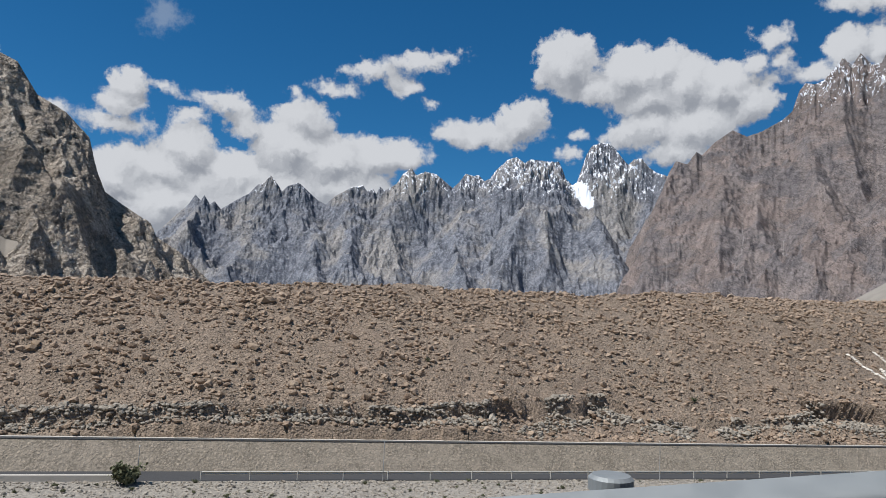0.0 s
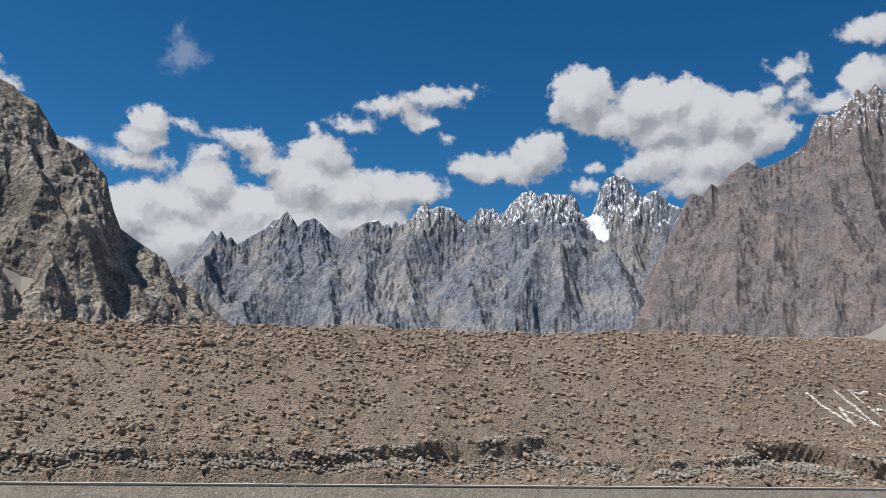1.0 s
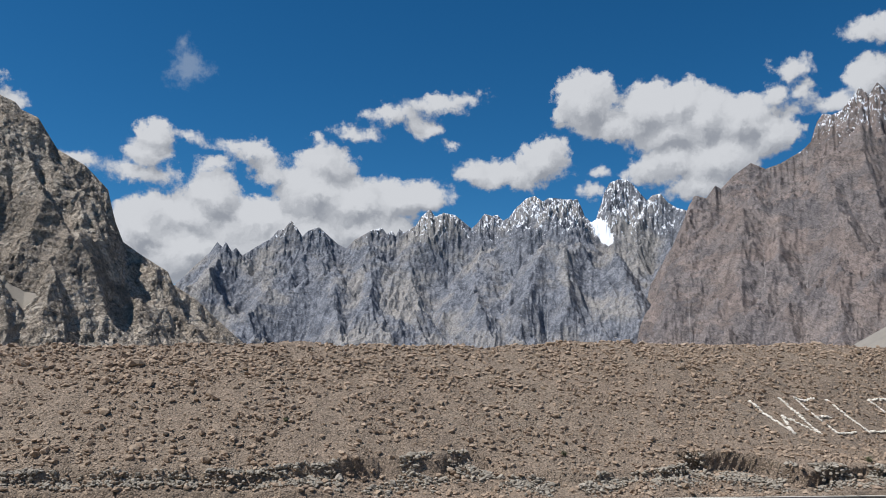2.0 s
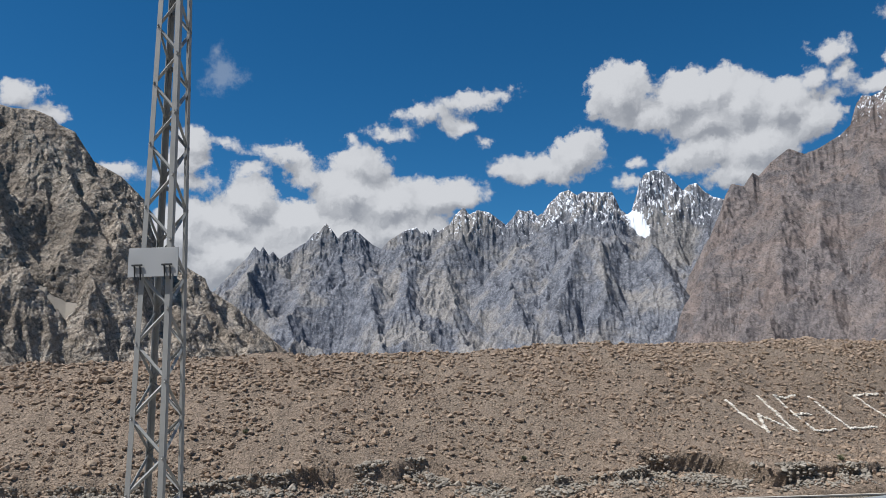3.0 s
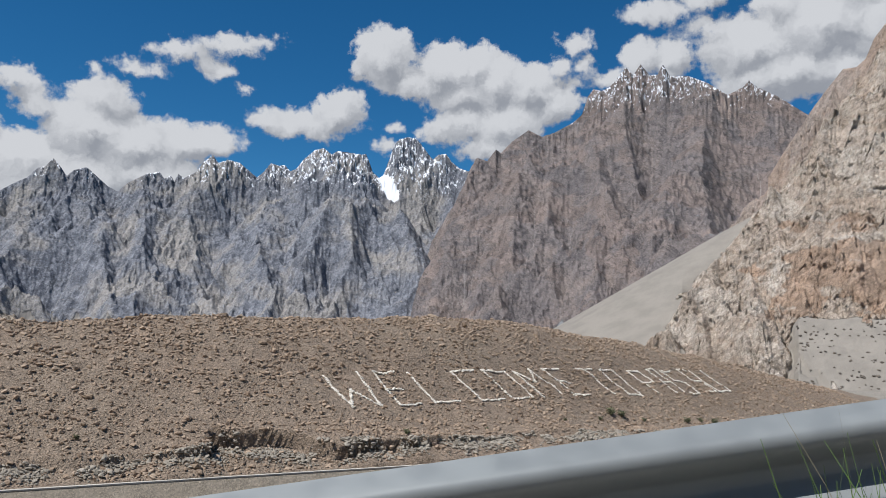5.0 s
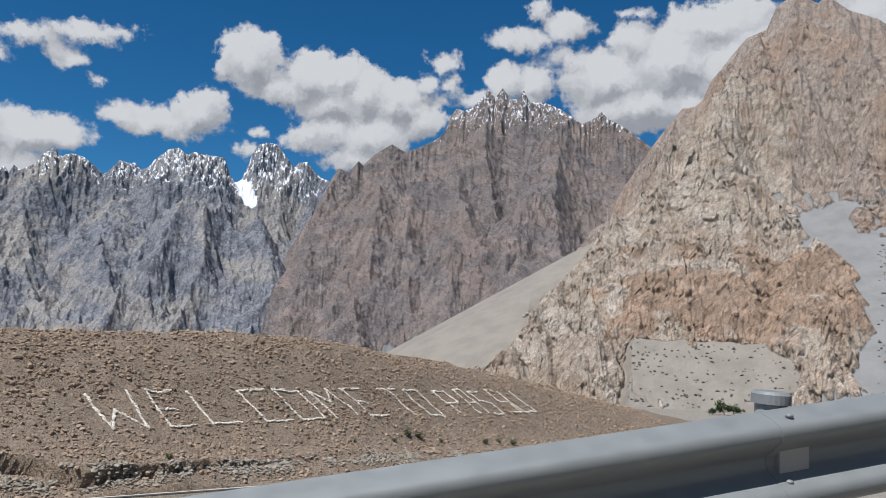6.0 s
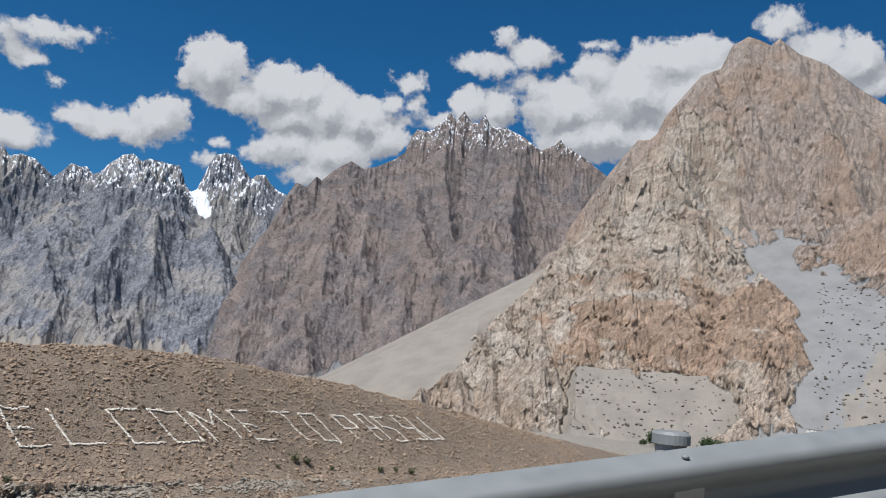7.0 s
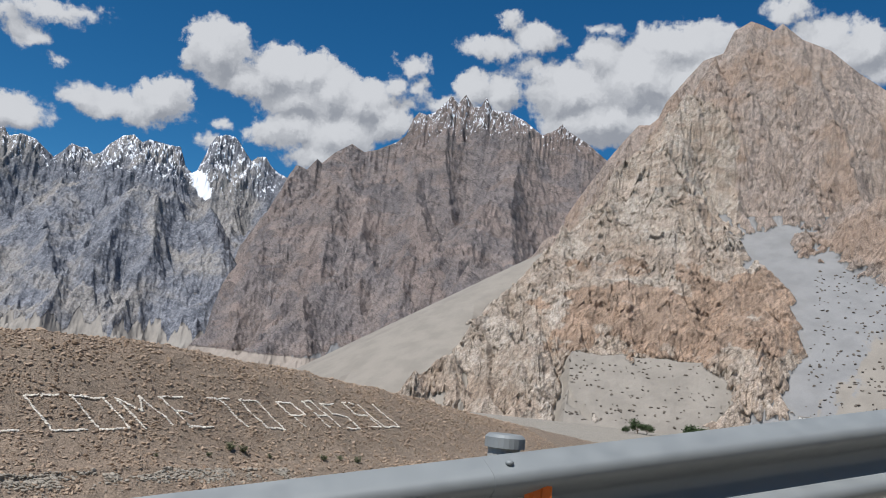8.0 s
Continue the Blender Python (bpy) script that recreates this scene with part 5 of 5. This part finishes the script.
tagged(strew("hill_pebbles", places[~big_ones], sizes[~big_ones], STONES, 33, plain_shape=True), "small loose stones covering the moraine slope", "stones", kind="stuff")

# rubble along the foot of the bank
count = 9500
s = rng.uniform(-70, 150, count)
foot = np.interp(s, [-120, -50, -40, -20, 0, 13, 18, 42, 47, 60, 72, 110, 160], [16, 6, 4, 0.8, 1.5, 3, -1.5, -5.5, -2, -8, -11, -10, -7])
w = foot - np.abs(rng.normal(0, 1.7, count)) + 0.5
keep = (fbm(s / 7, w / 4, 2, 520) > -0.25) | (s < -5)
s, w = s[keep], w[keep]
sizes = np.clip(0.11 * rng.uniform(0.03, 1, len(s)) ** -0.42, 0.1, 0.55)
places = on_hill(s, w)
off = (places[:, 0] - WALL_FROM[0]) * WALL_SIDE[0] + (places[:, 1] - WALL_FROM[1]) * WALL_SIDE[1]
keep = off > 1.3
sizes = np.minimum(sizes, 0.12 + 0.14 * np.maximum(off - 1.0, 0))
tagged(strew("bank_rubble", places[keep] + np.array((0, 0, 0.12)), sizes[keep], PALE_STONES, 37), "grey rubble fallen from the eroded bank", "rubble", kind="stuff")

# gravel on the flat below the lower road
count = 9000
s, d = rng.uniform(-75, 110, count), -7.3 - 20 * rng.uniform(0, 1, count) ** 1.4
sizes = np.clip(0.07 * rng.uniform(0.03, 1, count) ** -0.4, 0.06, 0.32)
x, y = WALL_FROM[0] + WALL_WAY[0] * s + WALL_SIDE[0] * d, WALL_FROM[1] + WALL_WAY[1] * s + WALL_SIDE[1] * d
tagged(strew("flat_stones", np.stack([x, y, ground_height(x, y) + 0.02], -1), sizes, PALE_STONES, 41), "pale stones on the gravel flat", "stones", kind="stuff")

# the larger boulders of the slope, each its own
shape_rng = random.Random(77)
boulder_meshes = []
for i in range(9):
    pts, tris = lump(shape_rng)
    mesh = bpy.data.meshes.new("boulder")
    mesh.from_pydata([tuple(p) for p in pts], [], [tuple(t) for t in tris])
    mesh.materials.append(BOULDERS)
    boulder_meshes.append(mesh)
count = 285
s, w = rng.uniform(-90, 190, count), 2 + 31 * rng.uniform(0, 1, count) ** 0.62
sizes = np.clip(0.34 * rng.uniform(0.06, 1, count) ** -0.33, 0.36, 0.85)
places = on_hill(s, w)
for i in range(count):
    if wall_off(places[i, 0], places[i, 1]) < 3:
        continue
    ob = new("boulder", boulder_meshes[i % 9])
    ob.parent = hill
    z = sizes[i]
    ob.matrix_basis = Matrix.LocRotScale(Vector(places[i]) + Vector((0, 0, z * 0.18)), Euler((rng.uniform(-0.4, 0.4), rng.uniform(-0.4, 0.4), rng.uniform(0, 6.28))),
                                         Vector((z, z * 0.85, z * rng.uniform(0.7, 1.0))))
# those that stand out
for bs, bw, size in ((-28.0, 22.3, 1.05), (-31.8, 12.3, 0.7), (60.0, 29.5, 1.0), (63.5, 29.0, 0.9), (40.5, -8.0, 0.7), (112.0, 30.5, 0.95)):
    p = on_hill(np.array(bs), np.array(bw))
    ob = new("boulder", boulder_meshes[int(abs(bs)) % 9])
    ob.parent = hill
    ob.matrix_basis = Matrix.LocRotScale(Vector(p) + Vector((0, 0, size * 0.25)), Euler((0.1, 0.2, bs)), Vector((size, size * 0.9, size * 0.85)))

# boulders on the sand and scree of the tan peak
pick = np.random.default_rng(90)
soft_az = np.concatenate([pick.uniform(47.8, 54.5, 420), pick.uniform(32, 45, 260)])
soft_r = np.concatenate([pick.uniform(1290, 1740, 420), pick.uniform(1280, 1460, 260)])
tan_mesh = bpy.data.objects["tan_mountain"].data
co = np.empty(len(tan_mesh.vertices) * 3, np.float32)
tan_mesh.vertices.foreach_get("co", co)
co = co.reshape(TAN_GRID + (3,))
loose = np.empty(len(tan_mesh.vertices), np.float32)
tan_mesh.attributes["scree"].data.foreach_get("value", loose)
dust = np.empty(len(tan_mesh.vertices), np.float32)
tan_mesh.attributes["sand"].data.foreach_get("value", dust)
row = np.clip(np.searchsorted(TAN_REACH, soft_r), 0, TAN_GRID[0] - 1)
col = np.clip(((soft_az - 11.5) / 0.055).astype(int), 0, TAN_GRID[1] - 1)
ok = (loose + dust).reshape(TAN_GRID)[row, col] > 0.9
places, sizes = co[row, col][ok].astype(float), pick.uniform(0.9, 2.6, len(row))[ok]
tagged(strew("scree_boulders", places + np.array((0, 0, 0.4)), sizes, DARK_STONES, 93), "dark boulders lying on sand and scree", "boulders", kind="stuff")

# ---- the lettering: rows of whitewashed stones laid on the slope ----
GLYPHS = {"W": [[(0, 1), (0.08, 0), (0.42, 0.52), (0.95, 0), (1, 1)]], "E": [[(0.95, 1), (0, 1), (0, 0), (1, 0)], [(0, 0.5), (0.75, 0.5)]],
          "L": [[(0, 1), (0, 0), (1, 0)]], "C": [[(1, 1), (0, 1), (0, 0), (1, 0)]], "O": [[(0, 1), (1, 1), (1, 0), (0, 0), (0, 1)]],
          "M": [[(0, 0), (0, 1), (0.42, 0.5), (0.8, 1), (1, 0.05)]], "T": [[(0, 1), (1, 1)], [(0.55, 1), (0.6, 0)]],
          "P": [[(0, 0), (0, 1), (1, 1), (1, 0.48), (0, 0.48)]], "A": [[(0, 0), (0.1, 1), (0.8, 1), (1, 0)], [(0.05, 0.45), (0.92, 0.45)]],
          "S": [[(1, 1), (0, 1), (0, 0.52), (1, 0.48), (1, 0), (0, 0)]], "U": [[(0, 1), (0, 0), (1, 0), (1, 1)]]}
lettering = tagged(thing("hillside_lettering"), "words WELCOME TO PASSU laid in whitewashed stones on the slope", "lettering")
TEXT = [("W", 70.7, 7.2), ("E", 81.5, 5.2), ("L", 89.7, 6.1), ("C", 100.9, 6.2), ("O", 109.5, 6.5), ("M", 118.6, 7.0), ("E", 129.3, 6.2),
        ("T", 141.9, 6.5), ("O", 151.4, 5.8), ("P", 163.9, 4.8), ("A", 172.5, 4.6), ("S", 179.8, 5.4), ("S", 189.3, 5.4), ("U", 196.2, 7.4)]
for k, (char, left, wide) in enumerate(TEXT):
    letter_rng = np.random.default_rng(600 + k)
    spots = []
    for stroke in GLYPHS[char]:
        for (x0, y0), (x1, y1) in zip(stroke, stroke[1:]):
            def place(u, v):
                s = left + u * wide + (1 - v) * np.interp(left, [70, 82, 102, 118, 145, 200], [0.5, 0.9, 2.5, 3.8, 4.6, 5.0])
                base = np.interp(s, [71, 82, 91, 104, 122, 133, 150, 168, 177, 194, 209], [1.2, 1.7, 2.7, 2.8, 4.1, 5.2, 7.2, 7.7, 8.3, 10.0, 11.3])
                top = np.interp(s, [71, 82, 118, 129, 142, 151, 164, 180, 203], [9.6, 9.7, 10.1, 11.5, 12.4, 12.8, 14.0, 15.1, 18.0])
                return s, base + v * (top - base)
            (sa, wa), (sb, wb) = place(x0, y0), place(x1, y1)
            n = max(int(math.hypot(sb - sa, wb - wa) / 0.13), 2)
            f = np.linspace(0, 1, n)
            spots.append(np.stack([sa + f * (sb - sa) + letter_rng.normal(0, 0.07, n), wa + f * (wb - wa) + letter_rng.normal(0, 0.07, n)], -1))
    spots = np.concatenate(spots)
    where = on_hill(spots[:, 0], spots[:, 1])
    where[:, 2] += 0.15
    tagged(strew("letter", where, letter_rng.uniform(0.15, 0.25, len(where)), WHITE_STONES, 700 + k, lettering), kind="stuff")


# ---- plants ----
def leafy(name, rng, places, leaf, mat, parent):
    """Small bent leaves at given places, as one mesh."""
    verts, faces = [], []
    for p in places:
        turn = Euler((rng.uniform(-1.2, 1.2), rng.uniform(-1.2, 1.2), rng.uniform(0, 6.28))).to_matrix()
        k, size = len(verts), leaf * rng.uniform(0.6, 1.4)
        for q in ((-0.32, 0, 0), (0, -0.5, 0.12), (0.32, 0, 0), (0, 0.62, -0.1)):
            verts.append(Vector(p) + turn @ (Vector(q) * size))
        faces += [(k, k + 1, k + 2), (k, k + 2, k + 3)]
    return raw(name, verts, faces, mat, parent)


def shrub(m, wide, tall, seed, mat, label, leaves=420):
    rng = random.Random(seed)
    ob = tagged(thing("shrub", m), label, "shrub", group="shrubs on the slope and flat")
    bm, spots = bmesh.new(), []
    for i in range(14):
        a, out_by = rng.uniform(0, 6.28), rng.uniform(0.15, 0.5) * wide
        tip = Vector((math.cos(a) * out_by, math.sin(a) * out_by, tall * rng.uniform(0.5, 1.0)))
        rod(bm, (0, 0, -0.05), tip, 0.012 * tall + 0.004, 0.004, 5)
        for j in range(leaves // 14):
            spots.append(tip * rng.uniform(0.35, 1.05) + Vector((rng.gauss(0, 0.1), rng.gauss(0, 0.1), rng.gauss(0, 0.07))) * wide)
    part("twigs", bm, BARK, ob)
    leafy("foliage", rng, [p for p in spots if p.z > 0.01], wide * 0.13, mat, ob)
    return ob


x, y = WALL_FROM + WALL_WAY * 4.5 + WALL_SIDE * -8.4
big = shrub(pose(x, y, float(ground_height(np.array(x), np.array(y)))), 2.5, 1.7, 1, GREY_LEAF, "round grey-green shrub on the gravel by the lower road", 1600)
small = None
spot_rng = random.Random(12)
for i in range(120):
    s, d = spot_rng.uniform(-60, 80), -7.6 - 15 * spot_rng.random() ** 1.6
    x, y = WALL_FROM + WALL_WAY * s + WALL_SIDE * d
    m = pose(x, y, float(ground_height(np.array(x), np.array(y))), 0, 0, spot_rng.uniform(0, 360))
    m = m @ Matrix.Scale(spot_rng.uniform(0.5, 1.3), 4)
    if small is None:
        small = shrub(m, 0.9, 0.45, 3, GREY_LEAF, "low dry grey-green scrub on the gravel flat", 260)
    else:
        copy_thing(small, m)
hill_bush = None
for s, w, size in ((76.0, -8.8, 1.3), (96.0, -6.5, 0.6), (27.5, 1.2, 0.7), (141, 1.0, 1.8), (144, 0.2, 1.5), (150, -1.5, 0.9), (133, -2.6, 0.9), (165, -3, 1.4), (170, -3.4, 1.2), (176, -3.6, 1.5), (120, -4, 0.7), (-10, 9.3, 0.6)):
    p = on_hill(np.array(s), np.array(w))
    m = pose(*p, 0, 0, s * 50) @ Matrix.Scale(size, 4)
    if hill_bush is None:
        hill_bush = shrub(m, 1.0, 0.75, 5, GREY_LEAF, "small dry shrub on the stony slope", 420)
    else:
        copy_thing(hill_bush, m)


def tuft(m, seed, stalks, tall, wide, label):
    """Tall dry stalks over green grass."""
    rng = random.Random(seed)
    ob = tagged(thing("grass_tuft", m), label, "grass tuft", group="tufts in front of the guardrail")
    for name, mat, n, height, spread, thick in (("dry_clump", STRAW, stalks, tall, wide, 0.0028), ("green_clump", GRASS, stalks * 7, tall * 0.74, wide * 0.95, 0.0048)):
        verts, faces = [], []
        for i in range(n):
            a, r = rng.uniform(0, 6.28), rng.random() ** 0.7
            foot = Vector((math.cos(a) * r * spread, math.sin(a) * r * 0.13, 0))
            lean, bend = Vector((rng.gauss(0, 0.16), rng.gauss(0, 0.10), 1)), Vector((rng.gauss(0, 0.12), rng.gauss(0, 0.08), 0))
            high, turn = height * rng.uniform(0.55, 1.0), rng.uniform(0, 3.14)
            side = Vector((math.cos(turn), math.sin(turn), 0)) * thick
            k = len(verts)
            for j in range(5):
                u = j / 4
                c = foot + (lean * u + bend * u * u) * high
                verts += [c - side * (1 - 0.8 * u), c + side * (1 - 0.8 * u)]
            faces += [(k + 2 * j, k + 2 * j + 1, k + 2 * j + 3, k + 2 * j + 2) for j in range(4)]
        raw(name, verts, faces, mat, ob)
    return ob


for k, (x, wide, tall, n) in enumerate(((53.35, 0.50, 1.30, 85), (60.35, 0.30, 1.1, 12), (77.2, 0.40, 1.15, 22), (79.05, 0.55, 1.36, 70), (97.2, 0.4, 0.6, 18))):
    y = 2.42
    tuft(pose(x, y, float(road_height(x)) - 0.02, 0, 0, 0), 40 + k, n, tall, wide, "tall dry stalks over green grass beside the guardrail")


# ---- the far side of the valley: trees and a shed ----
def tree(m, tall, wide, seed, label):
    rng = random.Random(seed)
    ob = tagged(thing("tree", m), label, "tree", group="trees on the valley floor")
    bm, tips = bmesh.new(), []
    rod(bm, (0, 0, -0.3), (0.1, 0, tall * 0.55), 0.028 * tall, 0.015 * tall, 8)
    for i in range(22):
        a, h = rng.uniform(0, 6.28), rng.uniform(0.08, 0.55) * tall
        tip = Vector((math.cos(a) * wide * rng.uniform(0.25, 0.5), math.sin(a) * wide * rng.uniform(0.25, 0.5), h + tall * rng.uniform(0.1, 0.38)))
        rod(bm, (0.05, 0, h), tip, 0.009 * tall, 0.003 * tall, 5)
        tips.append(tip)
    part("trunk", bm, BARK, ob)
    spots = [t + Vector((rng.gauss(0, 0.11), rng.gauss(0, 0.11), rng.gauss(0, 0.075))) * wide for t in tips for i in range(70)]
    leafy("crown", rng, spots, 0.085 * wide, LEAF, ob)
    return ob


def valley(az, r):
    x, y, z = out(az, r, 0)
    return x, y, float(ground_height(np.array(x), np.array(y)))


x, y, z = valley(39.6, 600)
tree(pose(x, y, z), 11, 9, 61, "dark green poplar tree on the valley floor")
for az, r, tall, wide in ((43.3, 600, 10.5, 15), (44.6, 605, 8.0, 12), (40.2, 598, 8.5, 8), (38.9, 590, 5, 5)):
    x, y, z = valley(az, r)
    tree(pose(x, y, z), tall, wide, int(az * 10), "dark green broadleaf tree on the valley floor")
# a low white building at the foot of the scree
x, y, z = out(48.0, 1336, -36)
house = tagged(thing("house", pose(x, y, z, 0, 0, -46)), "long low whitewashed house at the foot of the scree", "house")
part("wall", box(bmesh.new(), (27, 8, 5.0), Matrix.Translation((0, 0, 1.5)), 0.06), WHITEWASH, house)
part("roof", box(bmesh.new(), (28.2, 9.2, 0.5), Matrix.Translation((0, 0, 4.25)), 0.08), MUD_WALL, house, "flat mud roof")
for dx in (-9, -3, 4, 10):
    part("window", box(bmesh.new(), (1.5, 0.12, 1.3), Matrix.Translation((dx, -4.03, 2.4)), 0.03), DARK_STEEL, house)
part("door", box(bmesh.new(), (1.3, 0.12, 2.2), Matrix.Translation((0.8, -4.03, 1.6)), 0.03), DARK_STEEL, house)
